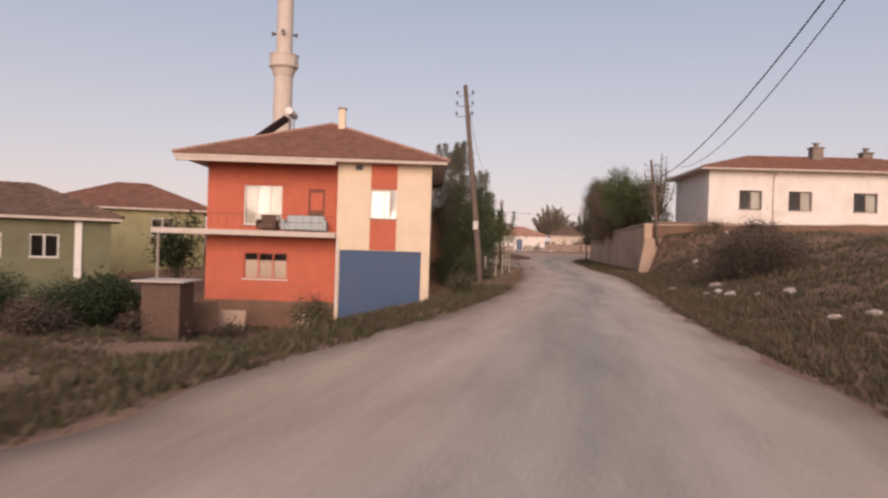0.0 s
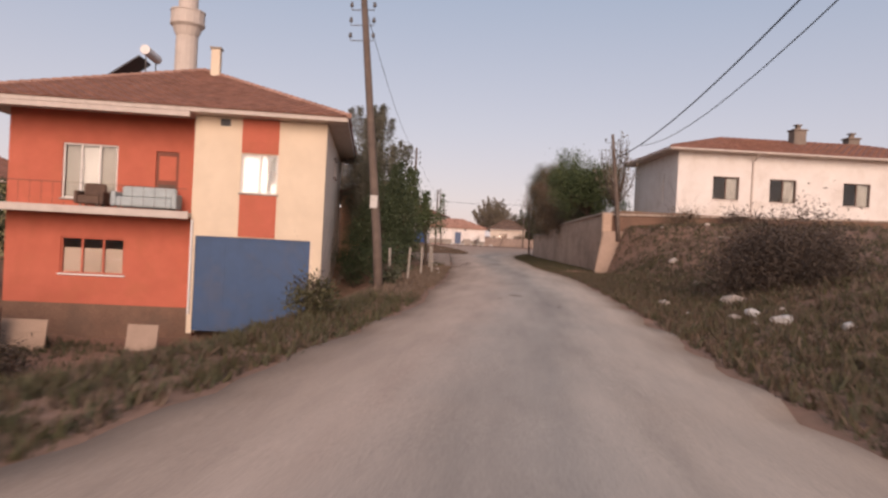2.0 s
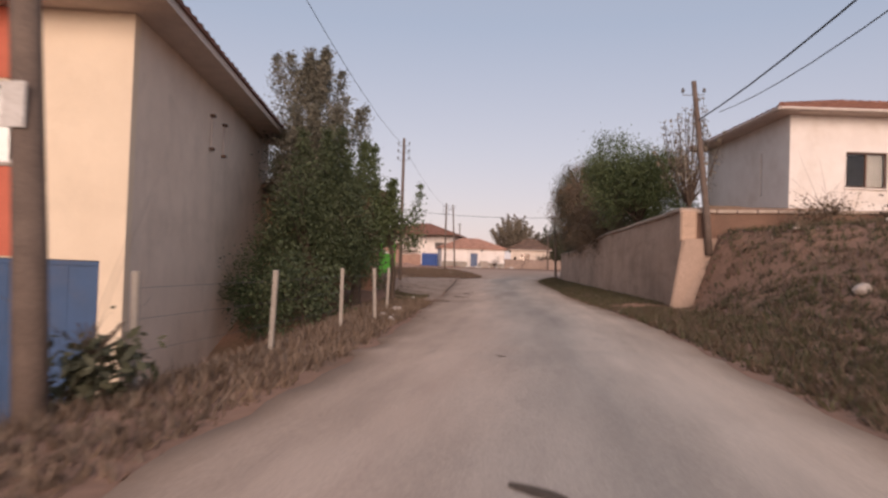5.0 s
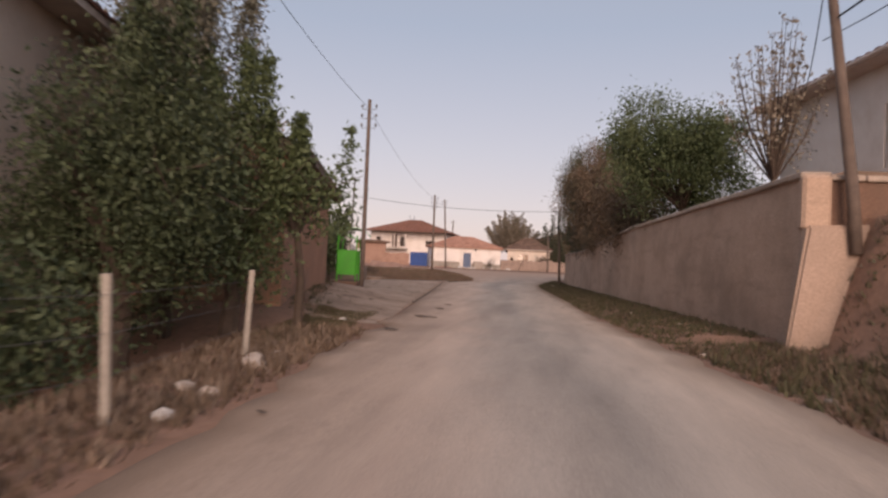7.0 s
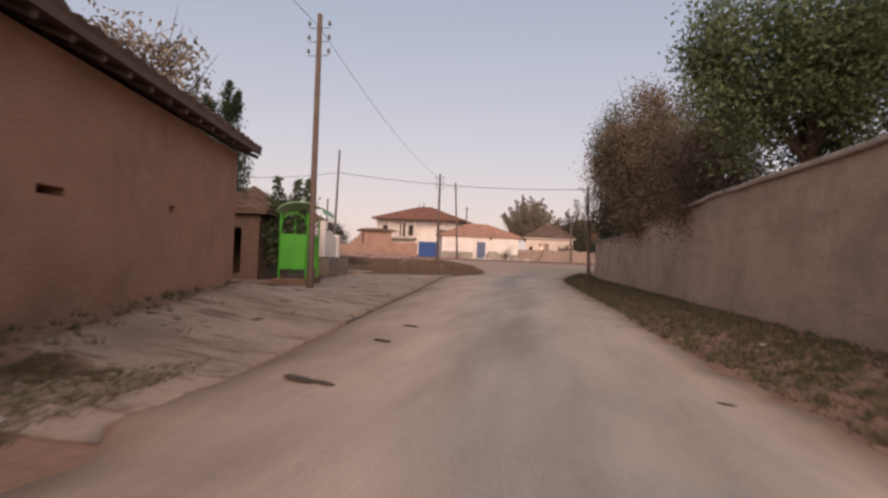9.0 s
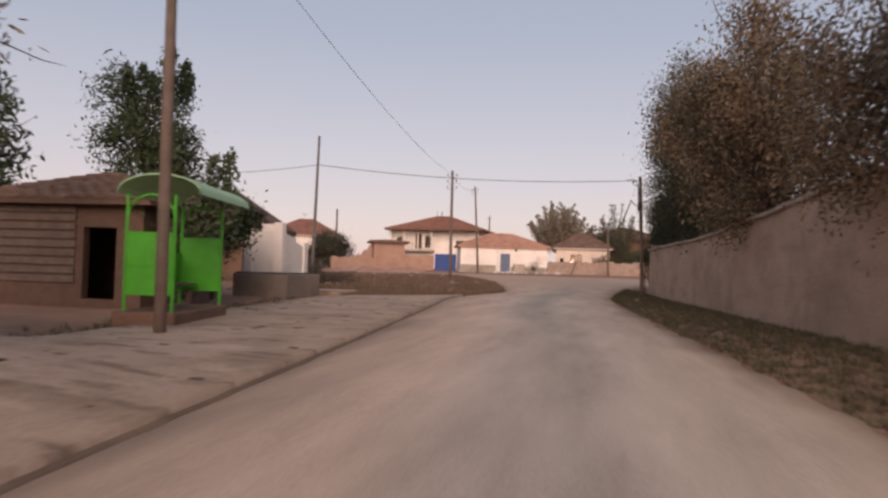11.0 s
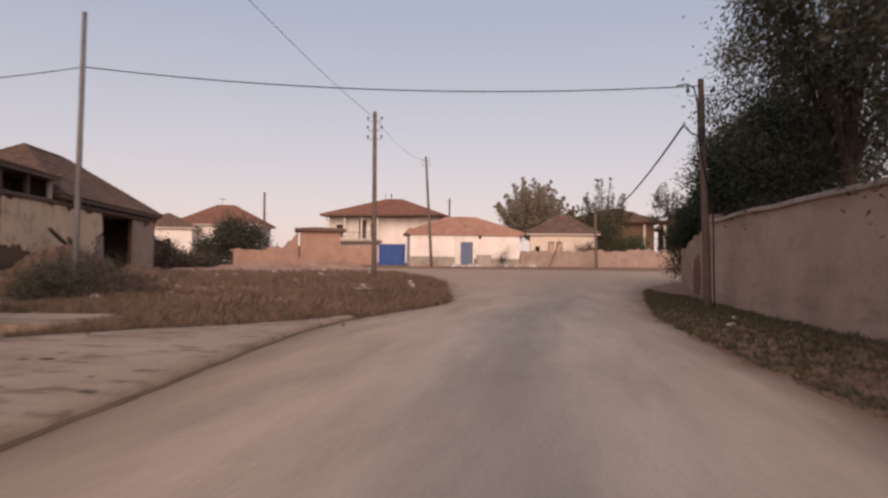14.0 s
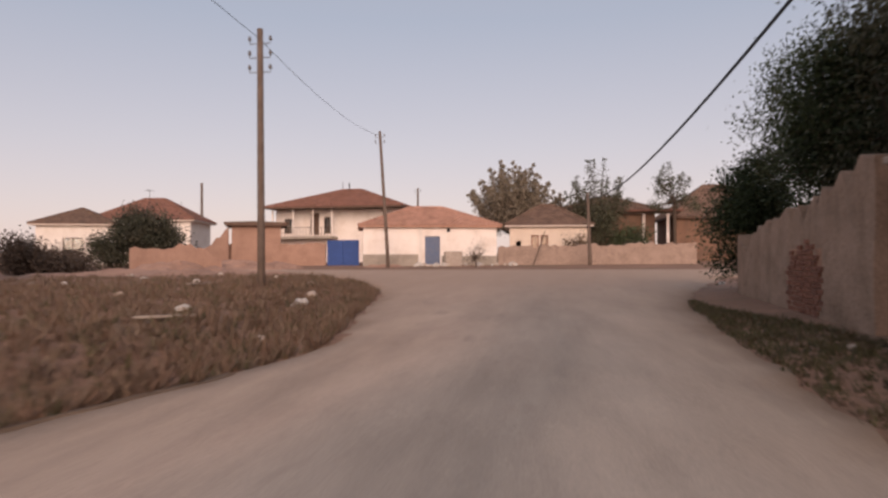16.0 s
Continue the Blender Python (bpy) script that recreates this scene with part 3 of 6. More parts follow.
def strip(name, ys, left, right, lift, mat, label, category, cols=16, edge=0.25, bow=0.0):
    """A sheet between two edges that follow the land, with ragged sides."""
    vs, fs, uvs = [], [], []
    for j, y in enumerate(ys):
        a, b = left(y), right(y)
        join = 0.08 if 44 < y < 80 else 1.0
        a += (edge * noise.noise((y * 0.9, 1.7, 0)) + edge * 0.5 * noise.noise((y * 3.1, 5.7, 0))) * (join if name == "road" else 1.0)
        b += (edge * noise.noise((y * 0.9, 9.2, 0)) + edge * 0.5 * noise.noise((y * 3.1, 2.7, 0))) * (join * 2 if name == "pavement" else 1.0)
        for i in range(cols + 1):
            u = (i - 1) / (cols - 2)
            if i in (0, cols):
                u = -0.03 / (b - a) if i == 0 else 1 + 0.03 / (b - a)
            x = a + (b - a) * u
            z = road_z(y) + (lift * ease(43, 51, y) + 0.012 + terrace(x, y) if name == "pavement" else lift) + bow * (1 - (2 * u - 1) ** 2) + 0.012 * noise.noise((x * 0.8, y * 0.8, 4))
            if i in (0, cols):
                z = min(z, land(x, y)) - 0.03
            vs.append((x, y, z))
            uvs.append((u, y * 0.1))
    for j in range(len(ys) - 1):
        for i in range(cols):
            k = j * (cols + 1) + i
            fs.append((k, k + 1, k + cols + 2, k + cols + 1))
    mesh = bpy.data.meshes.new(name)
    mesh.from_pydata(vs, [], fs)
    layer = mesh.uv_layers.new(name="UVMap")
    for lp in mesh.loops:
        layer.data[lp.index].uv = uvs[lp.vertex_index]
    mesh.materials.append(mat)
    mesh.polygons.foreach_set("use_smooth", [True] * len(mesh.polygons))
    return tagged(new(name, mesh), label, category, kind="structure")


strip("road", spaced(((-40, 2), (-12, 0.5), (117, 1))), lambda y: along(y, ROAD_LEFT), lambda y: along(y, ROAD_RIGHT), 0.02, M_ROAD,
      "worn village road, grey asphalt under pale dust", "road", bow=0.03)


def apron_right(y):
    return along(y, ROAD_LEFT) - 0.1


strip("pavement", spaced(((41.4, 0.4), (79.5, 1))), apron_left, apron_right, 0.075, M_APRON, "dusty cracked concrete forecourt beside the road", "pavement", cols=12, edge=0.12)


# joint strip; its dark colour includes the shadow line of the kerb step
strip("kerb_joint", spaced(((49, 0.4), (83, 1))), lambda y: along(y, ROAD_LEFT) - 0.09 - 0.03 * noise.noise((y * 1.7, 3.0, 0)), lambda y: along(y, ROAD_LEFT) + 0.0 + 0.05 * noise.noise((y * 2.3, 0, 0)), 0.034, M_JOINT,
      "dark strip of earth and painted step shade between concrete and road", "joint", cols=4, edge=0.05)

# ---- large houses ----
def two_storey_house():
    """Orange and cream house: the cream bay stands forward of the orange wing with its balcony."""
    at = (-6.27 + 0.42, 29.39 + 0.09, -1.85)
    h = thing("two_storey_house", "two-storey orange and cream house with balcony and blue garage door", "house", at, 12.7)
    G, E = 2.93, 7.25            # garage top and eave above the base
    # local x runs from the cream corner (0) to the left (negative)
    bay = part("wall", holed_wall(4.68, -0.6, E, 0.25, [(0.18, 4.26, -0.6, G), (1.66, 2.97, 4.55, 5.96)]), M_CREAM, h, "cream rendered front wall")
    bay.matrix_basis = pose(-4.68, 0, 0)
    side = part("wall", holed_wall(12.5, -0.6, E, 0.25, []), M_GREY_RENDER, h, "bare grey cement side wall")
    side.matrix_basis = pose(0, 0.25, 0, 0, 0, 90)
    inner = part("wall", holed_wall(1.0, -0.6, E, 0.25, []), M_CREAM, h)
    inner.matrix_basis = pose(-4.68, 1.25, 0, 0, 0, 270)
    wing = part("wall", holed_wall(6.75, -1.6, E, 0.25, [(1.93, 4.17, 1.3, 2.65), (1.87, 3.8, 4.05, 6.08), (5.15, 5.98, 3.72, 5.97)]), M_ORANGE, h, "orange rendered wall")
    wing.matrix_basis = pose(-11.43, 1.0, 0)
    wleft = part("wall", holed_wall(11.5, -0.6, E, 0.25, []), M_ORANGE, h)
    wleft.matrix_basis = pose(-11.43, 12.75, 0, 0, 0, 270)
    wback = part("wall", holed_wall(11.43, -0.6, E, 0.25, []), M_GREY_RENDER, h)
    wback.matrix_basis = pose(0, 13.0, 0, 0, 0, 180)
    part("floor_slab", boxed(-11.15, -0.27, 1.28, 12.7, 3.5, 3.68), M_INSIDE, h)
    # red panels above and below the bay window
    part("panel", boxed(-3.02, -1.71, -0.03, -0.003, G + 0.03, 4.49), M_ORANGE, h, "orange panel on the cream bay")
    part("panel", boxed(-3.02, -1.71, -0.03, -0.003, 6.0, E - 0.02), M_ORANGE, h, "orange panel on the cream bay")
    win = window(bay, 1.66, 2.97, 4.55, 5.96, curtain=False)
    part("curtain", boxed(1.72, 2.58, 0.2, 0.23, 4.6, 5.92), M_FRAME_W, win, "white net curtain")
    part("curtain", boxed(2.72, 2.93, 0.2, 0.23, 4.6, 4.95), M_FRAME_W, win, "white net curtain")
    part("vent", boxed(-3.8, -3.45, -0.02, 0.02, 6.92, 7.17), M_DARK, h)
    # garage door of steel sheet with ribs
    gd = part("garage_door", boxed(-4.495, -0.425, 0.05, 0.09, -0.5, G - 0.01), M_BLUE, h, "blue painted steel sheet garage door")
    for k in range(9):
        x = -4.47 + k * 0.5
        part("rib", boxed(x, x + 0.03, 0.041, 0.049, -0.5, G - 0.1), M_BLUE, gd)
    part("head_rail", boxed(-4.49, -0.43, 0.025, 0.049, G - 0.09, G - 0.012), M_BLUE, gd)
    # two pairs of short iron brackets on the side wall, each with a pale bar between
    for y in (5.0, 6.2):
        for z in (5.68, 6.5):
            part("bracket", boxed(0.003, 0.12, y, y + 0.14, z, z + 0.07, bevel=0.005), M_FRAME_D, h)
        part("bracket_bar", boxed(0.03, 0.06, y + 0.05, y + 0.09, 5.753, 6.497), M_FASCIA, h)
    # ground-floor window, balcony window and door
    low = window(wing, 1.93, 4.17, 1.3, 2.65, M_ORANGE, sashes=3, sill_mat=M_FRAME_W)
    part("curtain", boxed(2.0, 4.1, 0.16, 0.19, 1.36, 2.25), M_BUTTRESS, low, "beige curtain drawn half up")
    up = window(wing, 1.87, 3.8, 4.05, 6.08, M_FRAME_W, sashes=3)
    for x0, x1, m in ((1.95, 2.48, M_CONCRETE), (2.52, 3.1, M_CURTAIN), (3.14, 3.72, M_CONCRETE)):
        part("curtain", boxed(x0, x1, 0.2, 0.23, 4.1, 6.03), m, up)
    door = part("door", boxed(5.16, 5.97, 0.06, 0.11, 3.73, 5.96), M_DOOR, wing, "brown panelled balcony door")
    bm = boxed(5.26, 5.87, 0.045, 0.059, 4.9, 5.8)
    part("door_panel", bm, M_ORANGE, door, "salmon painted upper door panel")
    part("door_panel", boxed(5.26, 5.87, 0.045, 0.059, 3.85, 4.75), M_FRAME_D, door)
    # balcony slab, running past the corner of the house
    bal = part("balcony", boxed(-13.7, -4.70, -0.35, 0.98, 3.56, 3.72, bevel=0.015), M_FASCIA, h, "thin concrete balcony slab")
    bm = bmesh.new()
    box(bm, -13.7, -4.7, -0.40, -0.352, 3.50, 3.76)
    part("fascia", bm, M_FASCIA, bal)
    bm = bmesh.new()
    for k in range(23):
        x = -13.5 + k * 0.38
        if x < -5.0:
            tube(bm, [(x, -0.25, 3.72), (x, -0.25, 4.55)], 0.007, 5)
    tube(bm, [(-13.6, -0.25, 4.56), (-4.8, -0.25, 4.56)], 0.013, 6)
    part("railing", bm, M_FRAME_D, bal, "thin brown metal railing")
    post = bmesh.new()
    tube(post, [(-13.4, -0.2, -1.6), (-13.4, -0.2, 3.56)], 0.07, 8)
    part("post", post, M_CONCRETE, h)
    # plinth in front of the wing, its dark tone partly the shade there
    part("plinth", boxed(-11.5, -4.70, 0.93, 0.998, -1.6, 0.2), M_MUD_DARK, h, "dark plinth with the shade at the wall foot in its colour")
    # drain pipe at the corner of the bay
    bm = bmesh.new()
    tube(bm, [(-4.62, -0.07, 0.1), (-4.62, -0.07, 3.5)], 0.045, 8)
    part("drain_pipe", bm, M_FRAME_W, h)
    # hipped roof, wide over the balcony
    roof = part("roof", boxed(-12.55, 0.75, -0.75, 13.6, E, E + 0.16), M_FASCIA, h, "hipped roof of red clay tiles")
    a, b, c, d, z, top = -12.6, 0.8, -0.8, 13.65, E + 0.165, E + 2.9
    p = [Vector(q) for q in ((a, c, z), (b, c, z), (b, d, z), (a, d, z))]
    r0, r1 = Vector((-5.9, 6.0, top)), Vector((-5.9, 7.0, top))
    bm = bmesh.new()
    roof_slope(bm, p[0], p[1], r0, r0)
    roof_slope(bm, p[1], p[2], r1, r0)
    roof_slope(bm, p[2], p[3], r1, r1)
    roof_slope(bm, p[3], p[0], r0, r1)
    v = [bm.verts.new(q - Vector((0, 0, 0.012))) for q in (*p, r0, r1)]
    for f in ((0, 1, 4), (1, 2, 5, 4), (2, 3, 5), (3, 0, 4, 5)):
        bm.faces.new([v[i] for i in f])
    part("roof_tiles", bm, M_TILE, roof)
    bm = bmesh.new()
    for s, e in ((p[0], r0), (p[1], r0), (p[2], r1), (p[3], r1), (r0, r1)):
        n = max(2, int((e - s).length / 0.38))
        for k in range(n):
            tube(bm, [s.lerp(e, k / n) + Vector((0, 0, 0.05)), s.lerp(e, (k + 0.97) / n) + Vector((0, 0, 0.035))], [0.11, 0.09], 6)
    part("ridge_tiles", bm, M_TILE_PALE, roof, "faded ridge tiles bedded in pale mortar")
    # lowered eave beam over the balcony
    part("eave_beam", boxed(-12.5, -4.72, -0.72, -0.5, E - 0.18, E - 0.002), M_FASCIA, roof)
    bm = boxed(-5.4, -5.02, 4.9, 5.28, E + 1.6, E + 3.65, bevel=0.02)
    ch = part("chimney", bm, M_CREAM, h, "tall plastered chimney")
    part("chimney_cap", boxed(-5.45, -4.97, 4.85, 5.33, E + 3.652, E + 3.73), M_CONCRETE, ch)
    return h


two_storey_house()


def long_white_house():
    h = thing("single_storey_house", "long white single-storey house with red hipped roof on the bank", "house", (9.89, 44.98, 3.45), 8.0)
    L, W, H = 17.0, 8.0, 3.65
    o = [(2.03, 3.52, 1.06, 2.36), (5.27, 6.79, 1.06, 2.36), (9.5, 11.05, 1.06, 2.36), (13.4, 14.9, 1.06, 2.36)]
    walls = shell(h, L, W, H, M_WHITE, front=o, left=[(5.4, 5.55, 0.9, 2.6)])
    for x0, x1, z0, z1 in o:
        w = window(walls[0], x0, x1, z0, z1, M_FRAME_D, sashes=2, sill_mat=M_WHITE)
        part("curtain", boxed((x0 + x1) / 2 + 0.05, x1 - 0.06, 0.2, 0.23, z0 + 0.06, z1 - 0.06), M_CONCRETE, w, "grey curtain drawn to one side")
    hip_roof(h, 0, L, 0, W, H, 1.35, 0.65, M_TILE, label="red tiled hipped roof with pale gutter board")
    bm = bmesh.new()
    tube(bm, [(-0.7, -0.72, H + 0.06), (L + 0.7, -0.72, H + 0.06)], 0.06, 8)
    tube(bm, [(-0.72, -0.7, H + 0.06), (-0.72, W + 0.7, H + 0.06)], 0.06, 8)
    part("gutter", bm, M_FASCIA, h)
    bm = bmesh.new()
    tube(bm, [(4.25, -0.7, H + 0.02), (4.25, -0.55, H - 0.15), (4.25, -0.07, H - 0.35), (4.25, -0.07, 0.1)], 0.05, 8)
    part("drain_pipe", bm, M_FASCIA, h, "rusty pale drain pipe")
    chimney(h, 8.6, 3.6, H + 0.9, H + 2.15, 0.75, M_PLINTH)
    chimney(h, 12.6, 4.6, H + 0.9, H + 2.0, 0.7, M_PLINTH)
    return h


long_white_house()


# ---- boundary walls on the right of the road ----
def coped_wall(name, label, start, end, top, thick, mat, foot, coping=True, step=0.62, sag=0.0, group="", jag=0.0):
    """A plastered wall from start to end; its coping is laid in single slabs."""
    (x0, y0), (x1, y1) = start, end
    L = math.hypot(x1 - x0, y1 - y0)
    w = thing(name, label, "wall", (x0, y0, 0), math.degrees(math.atan2(y1 - y0, x1 - x0)), group)
    n = max(2, int(L / (0.3 if jag else 0.8)))
    pick = random.Random(int(x0 * 10))
    vs, fs = [], []
    rows = 7
    ups = [top(k / n) + sag * noise.noise((L * k / n * 0.44, x0, 0)) + jag * pick.uniform(-1, 1) for k in range(n + 1)]
    for k in range(n + 1):
        for j in range(rows):
            z = foot + (ups[k] - foot) * j / (rows - 1)
            for side in (0, 1):
                b = 0.035 * noise.noise((k * 0.6 + x0, z * 0.9, side * 7.0))
                lean = math.copysign(0.05 * (1 - j / (rows - 1)), thick)
                vs.append((L * k / n, (-lean + b) if side == 0 else (thick + lean + b), z))
    at = lambda k, j, s: (k * rows + j) * 2 + s
    for k in range(n):
        for j in range(rows - 1):
            fs.append((at(k, j, 0), at(k + 1, j, 0), at(k + 1, j + 1, 0), at(k, j + 1, 0)))
            fs.append((at(k + 1, j, 1), at(k, j, 1), at(k, j + 1, 1), at(k + 1, j + 1, 1)))
        fs.append((at(k, rows - 1, 0), at(k + 1, rows - 1, 0), at(k + 1, rows - 1, 1), at(k, rows - 1, 1)))
    for k in (0, n):
        for j in range(rows - 1):
            q = (at(k, j, 0), at(k, j + 1, 0), at(k, j + 1, 1), at(k, j, 1))
            fs.append(q if k == 0 else q[::-1])
    me = bpy.data.meshes.new("wall_body")
    me.from_pydata(vs, [], fs)
    me.materials.append(mat)
    body = new("wall_body", me)
    body.parent = w
    if coping:
        lip = math.copysign(0.09, thick)
        mesh = finish(boxed(-step / 2 + 0.01, step / 2 - 0.01, min(-lip, thick + lip), max(-lip, thick + lip), 0, 0.11, bevel=0.02), "coping_slab", M_COPING)
        m = int(L / step)
        for k in range(m):
            u = (k + 0.5) / m
            i = min(n - 1, int(u * n))
            f = u * n - i
            z = ups[i] * (1 - f) + ups[i + 1] * f
            s = new("coping_slab", mesh)
            s.parent = w
            slope = math.degrees(math.atan2(ups[i + 1] - ups[i], L / n))
            s.matrix_basis = pose(L * u, 0.01 * (k % 3), z + 0.004, 1.5 * ((k * 7) % 3 - 1), -slope, 0.8 * ((k * 5) % 3 - 1))
    return w


coped_wall("boundary_wall", "long plastered garden wall with rough coping beside the road", (5.5, 41.0), (2.62, 85.6), lambda u: 3.12 if u < 0.3 else 3.12 - 0.62 * ease(0.3, 0.8, u), -0.36, M_WALL, -0.5, sag=0.05)
coped_wall("retaining_wall", "low brown retaining wall along the top of the bank", (5.9, 41.05), (26, 43.9), lambda u: 3.1 + 0.55 * u, 0.32, M_MUD_DARK, 0.5, coping=True, sag=0.04)


def wall_buttress():
    b = thing("wall_buttress", "pale plastered sloping buttress at the corner of the garden wall", "wall", (5.5, 41.0, 0))
    bm = bmesh.new()
    pts = ((-0.5, -0.5, -0.4), (0.85, -0.75, -0.4), (1.15, 0.08, -0.4), (-0.2, 0.1, -0.4), (0.0, -0.2, 2.28), (1.1, -0.16, 2.34), (1.1, 0.06, 2.34), (-0.05, 0.06, 2.28))
    v = [bm.verts.new(p) for p in pts]
    for f in ((0, 1, 5, 4), (1, 2, 6, 5), (2, 3, 7, 6), (3, 0, 4, 7), (4, 5, 6, 7), (3, 2, 1, 0)):
        bm.faces.new([v[i] for i in f])
    bmesh.ops.bevel(bm, geom=list(bm.edges), offset=0.05, segments=2, affect="EDGES")
    part("buttress_foot", bm, M_BUTTRESS, b)
    part("corner_pier", boxed(-0.08, 0.42, -0.1, 0.2, 2.2, 3.2, bevel=0.06), M_WALL, b)


wall_buttress()

# older, crumbled stretch past the end of the coped wall
coped_wall("old_garden_wall", "crumbling mud-plastered garden wall with a bricked-up opening", (2.75, 86.3), (3.6, 96.5), lambda u: 2.6 - 1.0 * u, -0.4, M_OLD_WALL, -0.4, coping=False, sag=0.55, jag=0.2)


def brick_patch():
    p = thing("bricked_opening", "bricked-up doorway of bare red bricks in the garden wall", "brickwork", (2.98, 88.6, 0.0), 85.2)
    bm = boxed(0.1, 2.3, 0.0, 0.06, 0.05, 1.5, bevel=0.02)
    part("mortar_bed", bm, M_MUD, p)
    mesh = finish(boxed(0, 0.235, -0.0, 0.05, 0, 0.085, bevel=0.008), "brick", M_BRICK)
    for r in range(16):
        for k in range(10):
            x = 0.02 + k * 0.255 + (0.12 if r % 2 else 0)
            if x + 0.235 > 2.45 or (abs(x - 1.1) / 1.3) ** 2 + (abs(r - 6.5) / 8.5) ** 2 > 0.95 + 0.3 * math.sin(r * 5.1 + k * 2.3):
                continue
            o = new("brick", mesh)
            o.parent = p
            o.matrix_basis = pose(x, 0.035 + 0.008 * ((r * 3 + k * 5) % 4), 0.08 + r * 0.1)
    return p


brick_patch()


# ---- minaret ----
def minaret():
    m = thing("minaret", "tall pale stone minaret with a gallery behind the houses", "minaret", (-33.1, 70.9, -1.5))
    part("shaft", lathe(bmesh.new(), [(1.56, 0.00), (1.56, 6.00), (1.14, 7.44), (1.06, 21.96)], 16), M_MINARET, m)
    part("gallery", lathe(bmesh.new(), [(1.08, 21.97), (1.26, 22.44), (1.38, 22.80), (1.68, 23.10), (1.68, 23.28), (1.63, 23.30), (1.63, 24.36), (1.70, 24.38), (1.70, 24.50), (1.50, 24.52), (1.50, 23.40), (0.96, 23.40)], 16), M_MINARET, m, "round gallery on corbels")
    part("shaft", lathe(bmesh.new(), [(0.94, 23.42), (0.91, 33.60)], 16), M_MINARET, m)
    part("spire", lathe(bmesh.new(), [(1.14, 33.61), (1.02, 34.08), (0.07, 41.40), (0.04, 42.60)], 16), M_GREY_RENDER, m, "grey conical spire")
    for a in (0.3, 1.9, 3.5, 5.0):
        part("loudspeaker", tube(bmesh.new(), [(0.9 * math.cos(a), 0.9 * math.sin(a), 26.9), (1.45 * math.cos(a), 1.45 * math.sin(a), 26.9)], [0.05, 0.28], 8), M_METAL_POLE, m)


minaret()


# ---- mud house beside the road ----
def gable_roof(parent, x0, x1, y0, y1, z, rise, over, mat, label="", thick=0.12):
    """Ridge along x."""
    a, b, c, d = x0 - over, x1 + over, y0 - over, y1 + over
    ym = (c + d) / 2
    roof = part("roof", bmesh.new(), mat, parent, label)
    bm = bmesh.new()
    p = [Vector(q) for q in ((a, c, z), (b, c, z), (b, ym, z + rise), (a, ym, z + rise), (b, d, z), (a, d, z))]
    up = Vector((0, 0, thick))
    roof_slope(bm, p[0] + up, p[1] + up, p[2] + up, p[3] + up, lift=0.05)
    roof_slope(bm, p[4] + up, p[5] + up, p[3] + up, p[2] + up, lift=0.05)
    part("roof_tiles", bm, mat, roof)
    bm = bmesh.new()
    v = [[bm.verts.new(q + s) for q in p] for s in (Vector((0, 0, 0)), up - Vector((0, 0, 0.012)))]
    for s in v:
        bm.faces.new((s[0], s[1], s[2], s[3]))
        bm.faces.new((s[4], s[5], s[3], s[2]))
    for i, j in ((0, 1), (1, 2), (3, 0), (4, 5), (5, 3), (2, 4)):
        bm.faces.new((v[0][i], v[0][j], v[1][j], v[1][i]))
    part("roof_deck", bm, M_FRAME_D, roof)
    n = max(3, int((b - a) / 0.7))
    for k in range(n):
        x = a + 0.1 + (b - a - 0.2) * k / (n - 1)
        part("rafter", tube(bmesh.new(), [(x, c + 0.05, z - 0.06), (x, y0 + 0.3, z - 0.06 + rise * (y0 + 0.25 - c) / (ym - c))], 0.05, 6), M_WOOD, roof)
    return roof


def gable_fill(parent, W, L, z, rise, mat, thick=0.25):
    for x in (0.0, L - thick):
        bm = bmesh.new()
        v = [bm.verts.new(q) for q in ((x, 0, z), (x, W, z), (x, W / 2, z + rise), (x + thick, 0, z), (x + thick, W, z), (x + thick, W / 2, z + rise))]
        for f in ((0, 1, 2), (3, 5, 4), (0, 3, 4, 1), (1, 4, 5, 2), (2, 5, 3, 0)):
            bm.faces.new([v[i] for i in f])
        part("gable", bm, mat, parent)


def mud_house():
    # its long wall faces the road
    a = math.degrees(math.atan2(52.75 - 42.2, -7.12 + 4.7))
    h = thing("mud_house", "old mud-plastered house with a sagging dark tile roof", "house", (-4.7, 42.2, -0.1), a)
    L, W, H = math.hypot(10.55, 2.42), 3.8, 3.56
    road_wall = part("wall", holed_wall(L, -0.3, H, 0.3, [(2.1, 2.75, 1.86, 1.97), (6.35, 6.68, 1.9, 2.02)]), M_MUD, h, "mud plastered wall with small slits")
    road_wall.matrix_basis = pose(0, 0, 0)
    for length, at, turn in ((W - 0.6, (L, 0.3, 0), 90), (L, (L, W, 0), 180), (W - 0.6, (0, W - 0.3, 0), 270)):
        w = part("wall", holed_wall(length, -0.3, H, 0.3, []), M_MUD, h)
        w.matrix_basis = pose(*at, 0, 0, turn)
    # near-black sheet behind the slits, in place of the unlit room
    part("backing", boxed(0.3, L - 0.3, 0.32, 0.4, 0, H - 0.05), M_DARK, h)
    gable_roof(h, 0, L, 0, W, H + 0.02, 0.9, 0.45, M_TILE_OLD, "dark old tile roof on log rafters")
    gable_fill(h, W, L, H + 0.001, 0.72, M_MUD, 0.3)
    return h


mud_house()


